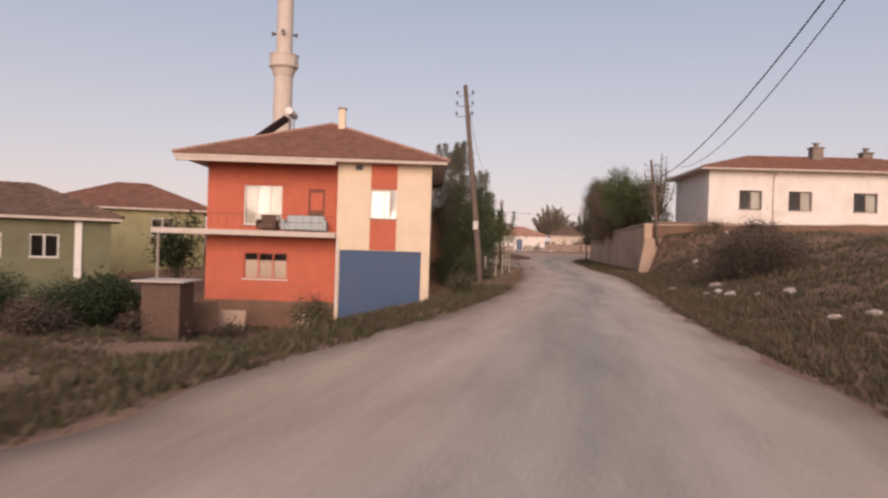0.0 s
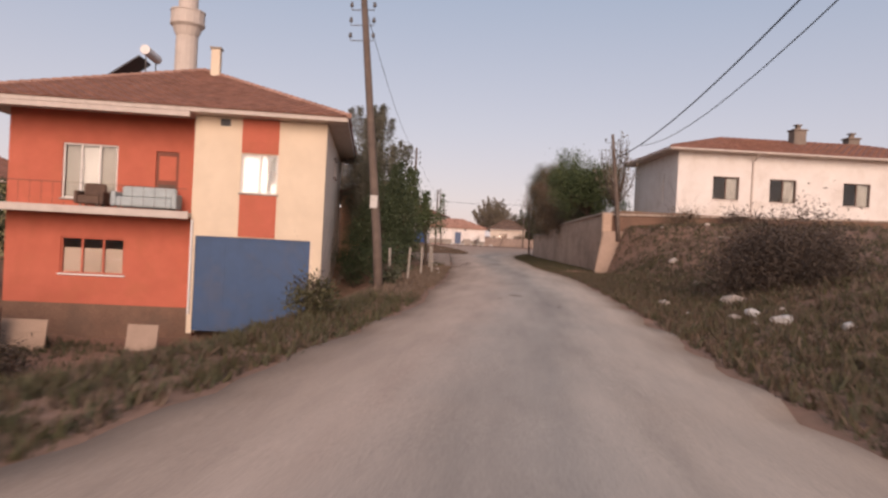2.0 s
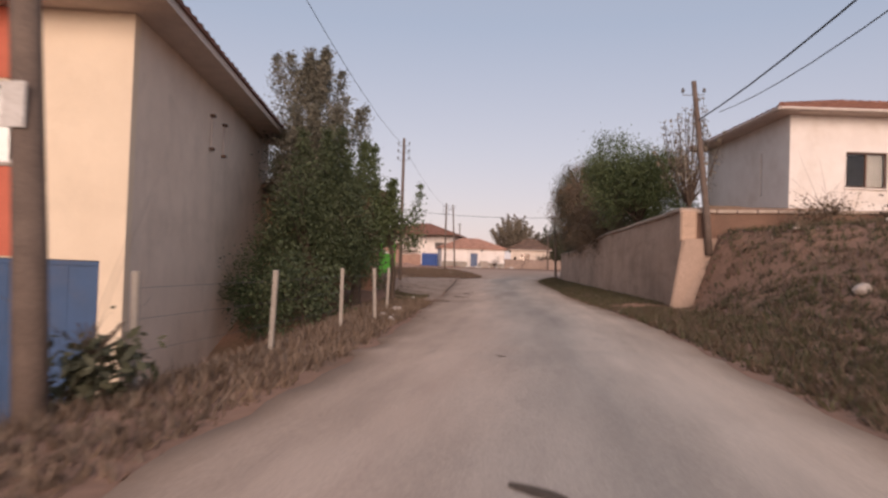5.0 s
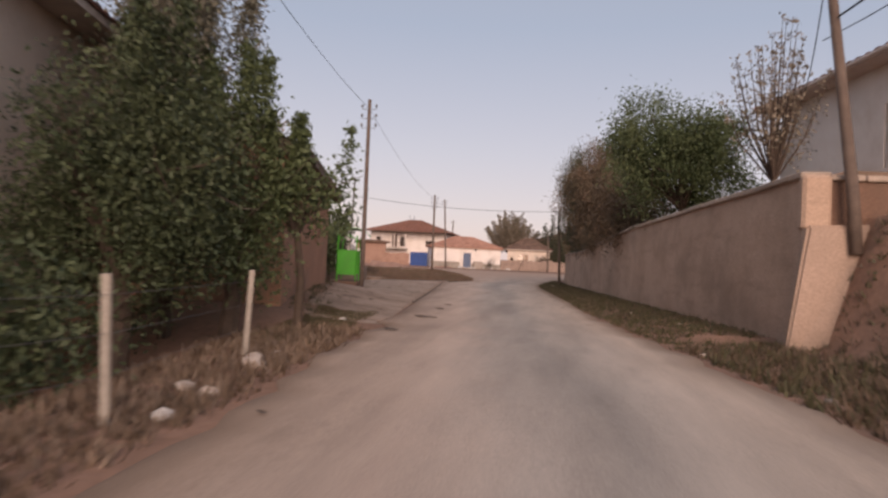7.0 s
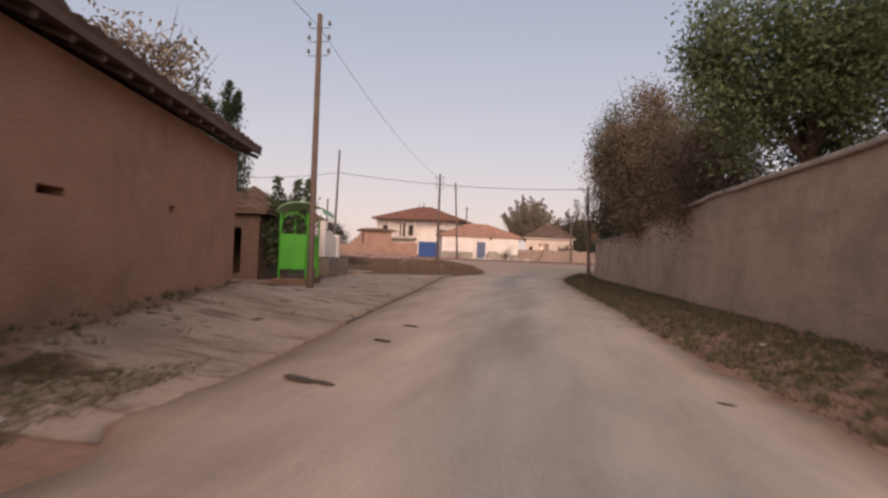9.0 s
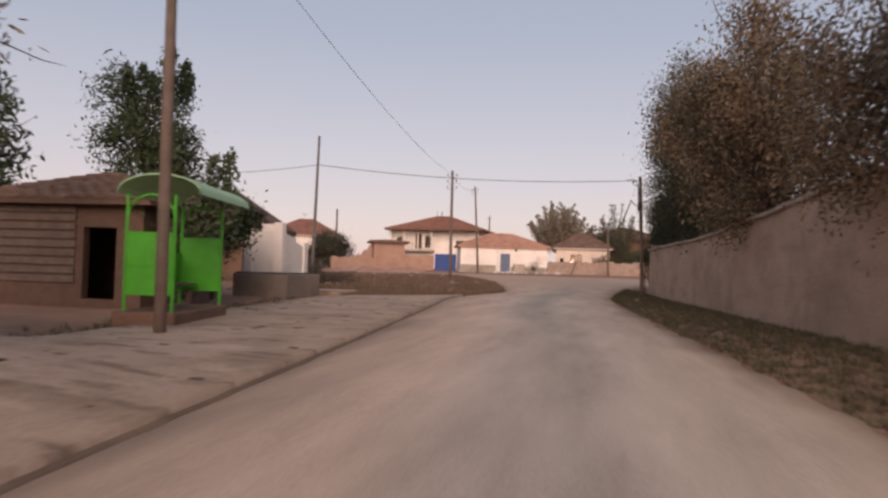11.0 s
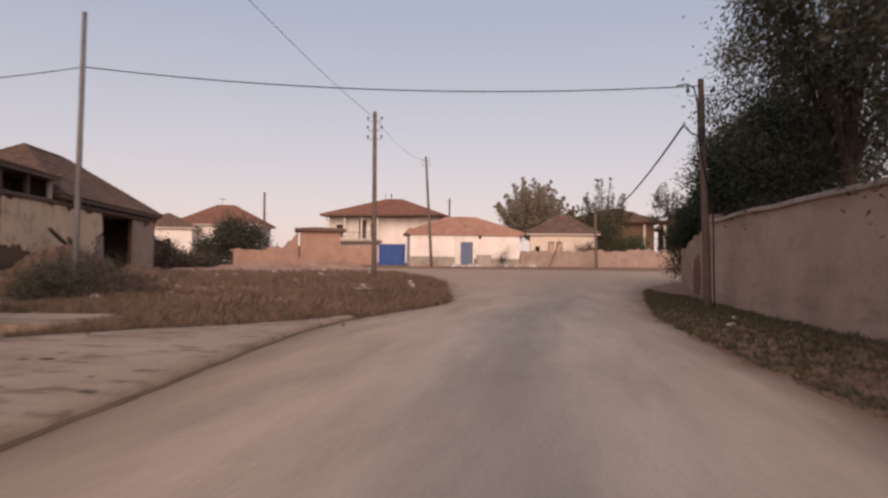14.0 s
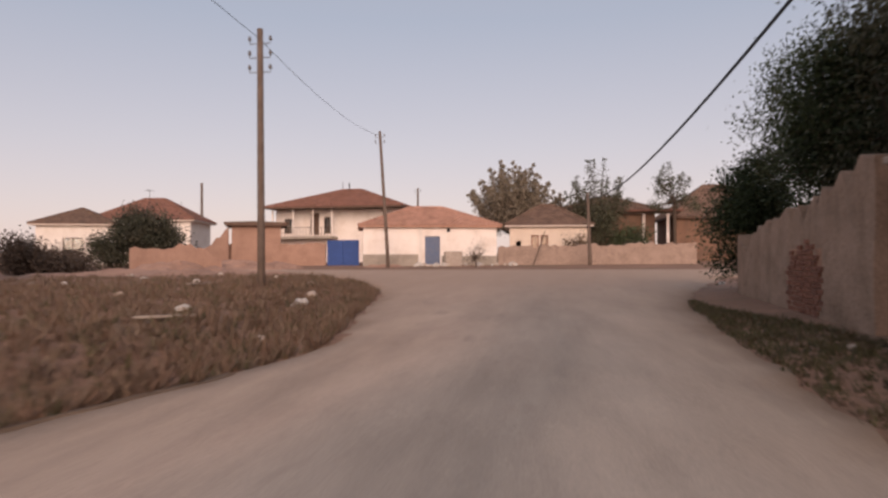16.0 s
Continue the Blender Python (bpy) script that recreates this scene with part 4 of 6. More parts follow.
# ---- poles and cables ----
def insulator_set(parent, top, n, reach=0.32, down=0.35, gap=0.42):
    """Porcelain insulators on bent iron pins, in pairs below the top of a pole."""
    for k in range(n):
        for side in (-1, 1):
            z = top.z - down - k * gap
            x = top.x + side * reach
            bm = bmesh.new()
            tube(bm, [(top.x, top.y, z - 0.08), (x, top.y, z - 0.08), (x, top.y, z + 0.02)], 0.014, 5)
            lathe(bm, [(0.02, z + 0.0), (0.055, z + 0.02), (0.05, z + 0.06), (0.035, z + 0.08), (0.045, z + 0.1), (0.02, z + 0.14)], 8, (x, top.y))
            part("insulator", bm, M_METAL_POLE, parent)


def utility_pole(base, top, r0=0.14, r1=0.09, mat=M_WOOD, insulators=3, label="weathered wooden utility pole with small insulators", notice=False):
    p = thing("utility_pole", label, "pole", base, group="utility poles")
    t = Vector(top) - Vector(base)
    n = 6
    bm = tube(bmesh.new(), [t * (k / n) - (Vector((0, 0, 0.4)) if k == 0 else Vector()) for k in range(n + 1)], [r0 + (r1 - r0) * k / n for k in range(n + 1)], 10)
    part("pole", bm, mat, p, smooth=True)
    if insulators:
        insulator_set(p, t, insulators)
    if notice:
        c = t * 0.29
        part("notice", boxed(c.x - 0.1, c.x + 0.1, c.y - r0 - 0.02, c.y - r0 - 0.005, c.z - 0.17, c.z + 0.17), M_LITTER, p, "small white paper notice")
    return p


def cable(a, b, sag, r=0.012, label="thin black cable strung between poles"):
    a, b = Vector(a), Vector(b)
    pts = [a.lerp(b, k / 20) - Vector((0, 0, sag * 4 * (k / 20) * (1 - k / 20))) for k in range(21)]
    ob = new("overhead_cable", finish(tube(bmesh.new(), pts, r, 5), "overhead_cable", M_CABLE))
    return tagged(ob, label, "cable", group="overhead cables")


def on(x, y, up=0.0):
    return (x, y, land(x, y) + up)


utility_pole(on(-2.29, 23.05), (-3.24, 23.49, 8.0), 0.13, 0.085, notice=True, label="leaning wooden utility pole with a paper notice")
utility_pole((6.25, 40.7, 2.2), (5.72, 41.0, 7.25), 0.11, 0.075, insulators=1, label="slim leaning wooden pole by the garden wall")
utility_pole(on(-7.03, 57.6), (-7.08, 57.6, 8.45), 0.105, 0.075, M_WOOD, 3, "grey weathered wooden utility pole beside the shelter")
utility_pole(on(-14.45, 81.2), (-14.3, 81.2, 7.9), 0.09, 0.06, M_METAL_POLE, 0, "thin grey steel pole holding a cable")
utility_pole(on(-10.0, 95.0), (-10.05, 95.0, 8.1), 0.115, 0.085, M_WOOD, 3)
utility_pole(on(-12.6, 122.9), (-13.2, 122.9, 10.4), 0.13, 0.09, M_WOOD, 2, "leaning wooden utility pole before a white house")
utility_pole(on(-36.9, 143), (-36.95, 143, 9.5), 0.16, 0.12, M_WOOD, 0)
utility_pole(on(-15.5, 150), (-15.5, 150, 9.3), 0.14, 0.1, M_WOOD, 1)
end_pole = utility_pole((2.14, 83.6, 0.1), (1.9, 83.4, 6.12), 0.105, 0.075, M_WOOD, 1, "wooden pole at the end of the garden wall")
part("conduit", tube(bmesh.new(), [(-0.2, -0.25, 3.9), (-0.02, -0.2, 3.0), (0.08, -0.2, 2.4), (0.1, -0.2, 1.0), (0.12, -0.22, -0.1)], 0.02, 6), M_CABLE, end_pole, "black cable running down to the ground")
part("drop_wire", tube(bmesh.new(), [(-0.85, -0.28, 5.84), (-0.6, -0.28, 5.88), (-0.42, -0.28, 5.78), (-0.33, -0.26, 5.4), (-0.3, -0.25, 4.6), (-0.2, -0.25, 3.9)], 0.02, 6), M_CABLE, end_pole, "slack loop of black cable")
part("stay_bracket", tube(bmesh.new(), [(-0.14, -0.12, 4.5), (-0.45, -0.1, 4.62), (-0.64, -0.1, 4.85)], 0.025, 6), M_METAL_POLE, end_pole)
part("junction_box", boxed(-0.34, -0.16, -0.4, -0.26, 4.35, 4.75, bevel=0.02), M_DARK, end_pole, "small dark cable box")
utility_pole(on(1.4, 126.8), (1.25, 126.8, 6.2), 0.15, 0.10, M_WOOD, 0)

P1, PR, PB, PC, PD, PE, PW, PV = (-3.22, 23.48, 7.8), (5.72, 41.0, 6.9), (-7.08, 57.6, 8.05), (-14.3, 81.2, 6.42), (-10.05, 95.0, 7.8), (-13.2, 122.9, 10.1), (1.87, 83.32, 5.92), (1.25, 126.8, 5.9)
back_pole = utility_pole(on(6.3, -9.0), (6.3, -9.0, 11.6), 0.16, 0.1, insulators=0, label="tall wooden utility pole with two timber crossarms")
for arm_z in (8.6, 10.9):
    part("crossarm", boxed(-0.95, 0.9, -0.16, -0.1, arm_z - back_pole.location.z - 0.1, arm_z - back_pole.location.z, bevel=0.01), M_WOOD, back_pole)
cable((5.88, 41.0, 6.02), (7.02, -9.1, 10.95), 2.04, 0.02)
cable((7.9, 47.1, 7.65), (5.46, -9.1, 8.7), 2.4, 0.014)
cable(PR, (8.2, 49.5, 6.6), 0.5, 0.012)
cable(PC, PW, 0.36, 0.016)
cable(PC, (-24.0, 79.3, 5.9), 0.3, 0.014)
cable((1.5, 83.5, 4.95), PV, 0.95, 0.03, "thick black cable sagging between two poles")
cable(PB, PD, 0.6, 0.008)
cable(P1, PB, 0.7, 0.009)
cable(PD, PE, 0.5, 0.009)


# ---- trees ----
def leaf_mesh(name, mat, clumps, leaves, size, spread, rng):
    """Many small folded leaves round the given clump centres."""
    c = np.repeat(np.array(clumps, float), leaves, axis=0)
    n = len(c)
    off = rng.normal(size=(n, 3)) * (np.repeat(spread, leaves)[:, None] if np.ndim(spread) else spread)
    p = c + off
    a = rng.normal(size=(n, 3))
    a /= np.linalg.norm(a, axis=1, keepdims=True)
    b = np.cross(a, rng.normal(size=(n, 3)))
    b /= np.linalg.norm(b, axis=1, keepdims=True) + 1e-9
    s = size * rng.uniform(0.6, 1.3, (n, 1))
    quad = np.stack([p - a * s, p + b * s * 0.42, p + a * s, p - b * s * 0.42], 1).reshape(-1, 3)
    me = bpy.data.meshes.new(name)
    me.vertices.add(4 * n)
    me.vertices.foreach_set("co", quad.ravel().astype(np.float32))
    me.loops.add(4 * n)
    me.loops.foreach_set("vertex_index", np.arange(4 * n, dtype=np.int32))
    me.polygons.add(n)
    me.polygons.foreach_set("loop_start", np.arange(0, 4 * n, 4, dtype=np.int32))
    me.polygons.foreach_set("loop_total", np.full(n, 4, dtype=np.int32))
    me.materials.append(mat)
    me.update()
    me.validate()
    return me


def tree(at, height, radius, low, label, mat, seed, clumps=90, leaves=70, size=0.11, spread=0.28, trunk=0.16, shoots=0, sparse=False, category="tree", squash=1.0, limbs=18, reach=0.28):
    """A tapered trunk, limbs to the clumps and a crown with an uneven outline and gaps."""
    rng = np.random.default_rng(seed)
    name = "bush" if category == "bush" else "tree"
    t = thing(name, label, category, at)
    mid, half = (height + low) / 2, (height - low) / 2
    lobes = [(0, 0, mid, 0.72)] + [(radius * 0.55 * math.cos(k * 1.26 + seed), radius * 0.55 * math.sin(k * 1.26 + seed), mid + half * rng.uniform(-0.45, 0.45), rng.uniform(0.4, 0.62)) for k in range(6)]
    pts = []
    while len(pts) < clumps:
        lx, ly, lz, lr = lobes[rng.integers(len(lobes))]
        d = rng.normal(size=3)
        d /= np.linalg.norm(d)
        r = rng.uniform(0.45, 1.0) ** 0.5 * lr
        q = np.array([lx + d[0] * r * radius, ly + d[1] * r * radius * squash, lz + d[2] * r * half * 1.25])
        if low < q[2] < height:
            pts.append(q)
    lean = 0.04 if reach < 0.3 else 0.09
    for k in range(shoots):
        a, r = rng.uniform(0, 2 * math.pi), radius * rng.uniform(0.2, 0.95)
        z0 = low + (height - low) * (rng.uniform(0.82, 0.95) - 0.5 * (r / radius) ** 2 * (reach > 0.28))
        for j in range(5):
            pts.append(np.array([r * math.cos(a) * (1 + lean * j), r * math.sin(a) * (1 + lean * j), z0 + reach * j]))
    crown = new("crown", leaf_mesh("crown", mat, pts, leaves, size, np.array([spread] * clumps + [spread * f for f in (0.85, 0.7, 0.56, 0.44, 0.34)] * shoots), rng))
    crown.parent = t
    bm = bmesh.new()
    fork = Vector((0.1 * rng.normal(), 0.1 * rng.normal(), max(0.5, low + (height - low) * 0.22)))
    tube(bm, [(0, 0, -0.4), fork * 0.5 + Vector((0.06, 0.03, 0)), fork], [trunk * 1.25, trunk, trunk * 0.8], 8)
    for q in [pts[i] for i in rng.choice(clumps, min(limbs, clumps), replace=False)]:
        q = Vector(q)
        m = fork.lerp(q, 0.5) + Vector((0.15 * rng.normal(), 0.15 * rng.normal(), 0.25))
        tube(bm, [fork - Vector((0, 0, 0.1)), m, q], [trunk * 0.45, trunk * 0.25, trunk * 0.07], 5)
        for _ in range(3 if sparse else 1):
            e = q + Vector(rng.normal(size=3) * 0.5) + Vector((0, 0, 0.3))
            tube(bm, [m.lerp(q, 0.6), m.lerp(e, 0.8), e], [trunk * 0.13, trunk * 0.08, trunk * 0.03], 4)
    part("trunk", bm, M_BARK, t)
    return t


def spray_tree(at, height, radius, label, mat, seed, stems, leaves, size, fork=0.15, bare=0.35, trunk=0.06):
    """A tree of many upright stems that fan out from a low fork, leafy along their upper part."""
    rng = np.random.default_rng(seed)
    t = thing("tree", label, "tree", at)
    bm = bmesh.new()
    low = Vector((0, 0, height * fork))
    tube(bm, [(0, 0, -0.4), low], [trunk * 1.9, trunk * 1.5], 7)
    pts = []
    for k in range(stems):
        a, r = rng.uniform(0, 2 * math.pi), radius * rng.uniform(0.05, 1.0) ** 0.7
        tip = Vector((r * math.cos(a), r * math.sin(a), height * (1 - 0.42 * (r / radius) ** 1.6) * rng.uniform(0.82, 1.03)))
        m = low.lerp(tip, 0.5) + Vector((0.14 * tip.x, 0.14 * tip.y, -0.03 * height))
        w = trunk * rng.uniform(0.35, 0.75)
        tube(bm, [low - Vector((0, 0, 0.1)), m, tip], [w, w * 0.6, w * 0.15], 5)
        for j in range(8):
            f = bare + (1 - bare) * j / 7
            q = low.lerp(m, 2 * f) if f < 0.5 else m.lerp(tip, 2 * f - 1)
            pts.append(q)
    spread = np.array([0.03 * height * s for s in (1.2, 1.2, 1.1, 1.0, 0.85, 0.7, 0.5, 0.3)] * stems)
    crown = new("crown", leaf_mesh("crown", mat, [tuple(p) for p in pts], leaves, size, spread, rng))
    crown.parent = t
    part("trunk", bm, M_BARK, t)
    return t


# fruit trees between the orange house and the mud house
def tree_to(x, y, top, *rest, **more):
    """A tree whose crown ends at the height top."""
    at = on(x, y)
    return tree(at, top - at[2], *rest, **more)


tree_to(-5.1, 36.9, 4.1, 1.45, 0.5, "dense dark green fruit tree behind a wire fence", M_LEAF_DARK, 1, 150, 190, 0.05, 0.25, shoots=4)
tree_to(-5.75, 39.4, 5.2, 1.2, 2.0, "dusty grey-green fruit tree with upright shoots", M_LEAF_DUST, 41, 70, 150, 0.05, 0.24, shoots=14, trunk=0.1)
tree_to(-4.55, 39.3, 3.9, 1.05, 0.5, "dense green fruit tree with upright shoots", M_LEAF, 2, 80, 130, 0.05, 0.23, shoots=9)
tree_to(-6.95, 40.9, 7.5, 1.1, 1.2, "tall dusty grey-green fruit tree beside a house wall", M_LEAF_DUST, 3, 110, 170, 0.052, 0.25, shoots=16)
tree_to(-3.5, 40.0, 2.7, 0.8, 1.4, "slim green fruit tree leaning towards the road", M_LEAF, 4, 30, 70, 0.06, 0.18, shoots=9, trunk=0.08)
tree_to(-6.2, 36.0, 1.2, 0.75, 0.1, "low dark bush at the foot of the house wall", M_LEAF_DEEP, 47, 50, 120, 0.045, 0.2, trunk=0.05, category="bush")
tree_to(-4.2, 33.6, 1.3, 0.9, 0.2, "low green shrub by the wire fence", M_LEAF_DARK, 5, 44, 120, 0.05, 0.22, trunk=0.05, category="bush")
# trees behind the garden wall
tree((5.6, 54.2, 1.6), 6.5, 2.55, 1.0, "broad green tree behind the garden wall", M_LEAF, 6, 210, 230, 0.062, 0.3, trunk=0.2)
tree((4.9, 60.5, 1.4), 6.0, 2.0, 0.8, "brownish autumn tree over the garden wall", M_LEAF_BROWN, 7, 130, 210, 0.058, 0.3)
tree((4.1, 67.5, 1.2), 7.4, 2.4, 0.6, "brown-leaved autumn tree hanging over the wall", M_LEAF_BROWN, 8, 190, 210, 0.058, 0.3)
tree((4.4, 74.5, 0.9), 9.2, 2.7, 0.8, "tall dark tree hanging over the garden wall", M_LEAF_OLD, 9, 230, 230, 0.056, 0.31, trunk=0.22)
tree((4.6, 81.0, 0.6), 9.2, 2.7, 0.9, "tall dark tree behind the garden wall", M_LEAF_OLD, 10, 200, 230, 0.056, 0.31, trunk=0.22, shoots=6)
tree((5.8, 88.5, 0.4), 8.6, 2.9, 0.8, "tall dark tree behind a crumbling wall", M_LEAF_OLD, 11, 210, 230, 0.056, 0.31, trunk=0.22)
tree((6.0, 95.0, 0.4), 7.2, 2.6, 0.6, "dark tree at the end of the wall", M_LEAF_DARK, 12, 200, 210, 0.056, 0.3)
tree((4.5, 90.6, 0.4), 5.6, 1.5, 1.7, "dark leafy tree leaning over the crumbling wall", M_LEAF_DEEP, 51, 150, 190, 0.055, 0.26, trunk=0.1)
tree((4.3, 84.6, 0.5), 5.6, 1.5, 2.0, "dark leafy tree over the end of the coping", M_LEAF_DEEP, 52, 150, 190, 0.055, 0.26, trunk=0.1)
tree(on(4.1, 97.6), 4.0, 1.0, 0.5, "dark shrub at the end of the wall", M_LEAF_DEEP, 13, 130, 190, 0.055, 0.22, trunk=0.06)
spray_tree((6.9, 47.4, 3.2), 5.3, 1.5, "bare upright autumn tree with few leaves", M_LEAF_GREY, 14, 34, 9, 0.06)
# by the forecourt and the far houses
tree(on(-15.0, 69.3), 3.4, 1.7, 0.2, "low dark leafy tree beside a white outbuilding", M_LEAF_DEEP, 15, 120, 100, 0.085, 0.26, trunk=0.1)
tree(on(-12.5, 68.2), 3.5, 1.1, 1.5, "dark leafy tree between the shelter and the outbuilding", M_LEAF_DEEP, 48, 110, 110, 0.075, 0.24, trunk=0.09)
tree(on(-21.6, 77.3), 10.6, 2.5, 1.6, "tall dark tree behind the outbuilding", M_LEAF_DEEP, 38, 200, 90, 0.11, 0.32, trunk=0.2, shoots=8)
tree(on(-10.6, 64.0), 3.3, 0.9, 0.6, "small dark green tree behind the shelter", M_LEAF_DARK, 16, 50, 60, 0.1, 0.24, trunk=0.08, shoots=3)
tree(on(-28.2, 119.2), 4.3, 2.4, 0.0, "large dark ragged bush before the houses", M_LEAF_WILT, 17, 170, 80, 0.11, 0.34, category="bush")
tree(on(-30.3, 117.9), 2.3, 1.4, -0.2, "dark withered bush before the houses", M_LEAF_WILT, 43, 90, 60, 0.10, 0.34, category="bush")
tree(on(-6.6, 123.6), 1.5, 0.75, 0.0, "dry leafless bush before the white house", M_LEAF_DEAD, 44, 40, 6, 0.06, 0.2, category="bush", trunk=0.05, sparse=True, limbs=26)
spray_tree(on(-4.6, 139.5), 9.6, 4.6, "wide dusty grey-green tree behind the houses", M_LEAF_GREY, 18, 90, 44, 0.12, 0.25, 0.3, 0.12)
spray_tree(on(2.4, 134.2), 9.2, 2.9, "upright thin-leaved tree fanning out in a yard", M_LEAF_OLD, 19, 30, 18, 0.11, 0.3, 0.45, 0.1)
tree(on(2.3, 133.6), 4.9, 1.9, 0.6, "dense green bush at the foot of an upright tree", M_LEAF_OLD, 49, 110, 90, 0.08, 0.3, category="bush")
spray_tree(on(8.6, 134.0), 8.6, 2.3, "thin spreading tree with sparse leaves behind the yard wall", M_LEAF_OLD, 50, 22, 16, 0.1, 0.6, 0.5, 0.08)
tree(on(4.9, 133.0), 3.2, 1.6, 0.6, "green shrub in a walled yard", M_LEAF_DARK, 20, 60, 60, 0.12, 0.28, category="bush")
tree(on(0.6, 130.2), 2.4, 1.1, 0.3, "small brown shrub behind a wall", M_LEAF_BROWN, 22, 30, 50, 0.1, 0.24, category="bush", trunk=0.05)
tree(on(-28.9, 108.1), 2.1, 1.0, -0.2, "dark withered bush on the waste ground", M_LEAF_DEAD, 45, 80, 60, 0.09, 0.26, category="bush")
tree(on(-27.3, 109.3), 1.0, 1.7, -0.3, "low dark brush on the waste ground", M_LEAF_DEAD, 46, 90, 60, 0.09, 0.3, category="bush")
tree(on(-36.5, 119.5), 1.3, 2.3, -0.2, "low dark withered bushes before a house", M_LEAF_DEAD, 23, 110, 60, 0.11, 0.34, category="bush")
tree(on(-12.6, 57.5), 8.6, 1.9, 3.2, "greyish tree behind the mud house", M_LEAF_GREY, 24, 70, 40, 0.12, 0.3, sparse=True)
tree(on(-18.4, 64.5), 6.4, 1.5, 2.0, "dark tree behind the mud house", M_LEAF_DEEP, 25, 70, 60, 0.12, 0.28, shoots=4)
tree(on(-24.0, 47.0), 8.0, 2.6, 2.0, "bare-topped tree behind the orange house", M_LEAF_GREY, 26, 60, 24, 0.1, 0.3, sparse=True, limbs=30)
tree(on(7.8, 22.2), 1.45, 1.9, -0.2, "dark tangled dead shrub on the bank", M_LEAF_DEAD, 27, 190, 160, 0.035, 0.28, category="bush", trunk=0.06)
tree(on(9.6, 27.0), 0.9, 1.3, -0.2, "low dark dead shrub on the bank", M_LEAF_DEAD, 28, 70, 70, 0.06, 0.24, category="bush", trunk=0.05)
tree(on(-22.5, 17.5), 1.5, 2.0, 0.0, "dark low bushes in the yard", M_LEAF_DEAD, 33, 90, 60, 0.09, 0.3, category="bush", trunk=0.05)
tree(on(-26.0, 14.5), 1.5, 2.2, 0.0, "dark low bushes by the yard wall", M_LEAF_DEEP, 34, 90, 60, 0.1, 0.3, category="bush", trunk=0.05)
tree(on(-15.4, 21.0), 1.0, 1.3, 0.0, "dark weeds and shrubs in the yard", M_LEAF_DEAD, 35, 60, 60, 0.08, 0.26, category="bush", trunk=0.04)
tree(on(-18.5, 22.5), 2.2, 1.4, 0.0, "dark garden bush beside the orange house", M_LEAF_DEEP, 29, 60, 60, 0.11, 0.26, category="bush", trunk=0.05)
tree(on(-20.5, 30.5), 5.0, 1.3, 1.2, "dark garden tree beside the orange house", M_LEAF_DEEP, 30, 60, 50, 0.11, 0.26)
tree(on(-2.25, 23.7), 0.45, 0.28, 0.0, "small olive weed at the foot of a pole", M_LEAF_OLD, 31, 16, 30, 0.07, 0.13, category="bush", trunk=0.02)


tree(on(-1.85, 15.5), 0.62, 0.38, 0.0, "round olive weed bush on the road verge", M_WEED_GREEN, 36, 34, 60, 0.035, 0.1, category="bush", trunk=0.015)
tree(on(-2.8, 6.8), 0.4, 0.4, 0.0, "low olive weed bush on the road verge", M_WEED_GREEN, 37, 24, 50, 0.035, 0.1, category="bush", trunk=0.012)

tree(on(9.3, 40.2), 0.8, 1.0, 0.0, "brown brushwood under the retaining wall", M_LEAF_BROWN, 39, 40, 30, 0.05, 0.2, category="bush", trunk=0.03, sparse=True)
tree(on(12.2, 40.6), 0.9, 1.1, 0.0, "dark brushwood under the retaining wall", M_LEAF_DEAD, 40, 50, 40, 0.05, 0.2, category="bush", trunk=0.03, sparse=True)

tree(on(-19.8, 15.6), 1.3, 1.5, 0.0, "dark tangled bush in the yard", M_LEAF_DEEP, 42, 70, 60, 0.08, 0.26, category="bush", trunk=0.04)
tree(on(-17.0, 16.6), 0.9, 1.2, 0.0, "low dark bush beside a lean-to shed", M_LEAF_DEAD, 43, 60, 60, 0.07, 0.24, category="bush", trunk=0.03)
tree(on(-12.6, 21.6), 0.8, 0.9, 0.0, "low dark weeds before a slab", M_LEAF_DEAD, 44, 40, 50, 0.06, 0.2, category="bush", trunk=0.03)

for k, (x, y, h, r) in enumerate(((-14.6, 80.2, 0.75, 1.0), (-15.9, 83.0, 0.95, 1.1), (-17.0, 85.4, 0.9, 1.0), (-13.4, 81.4, 0.35, 1.2))):
    tree(on(x, y), h, r, -0.2, "low dark scrub under the derelict house", M_LEAF_DEAD if k % 2 else M_LEAF_WILT, 60 + k, 60, 110, 0.035, 0.24, category="bush", trunk=0.03)

for k, (x, y, h, r) in enumerate(((-24.0, 15.6, 2.1, 1.9), (-20.8, 17.6, 1.9, 1.6), (-28.5, 13.2, 2.2, 2.0), (-18.0, 19.4, 1.6, 1.3), (-31.5, 11.6, 2.2, 2.0))):
    tree(on(x, y), h, r, -0.2, "dark overgrown garden bush before the olive house", M_LEAF_DEEP if k % 2 else M_LEAF_DEAD, 80 + k, 110, 90, 0.06, 0.28, category="bush", trunk=0.05)

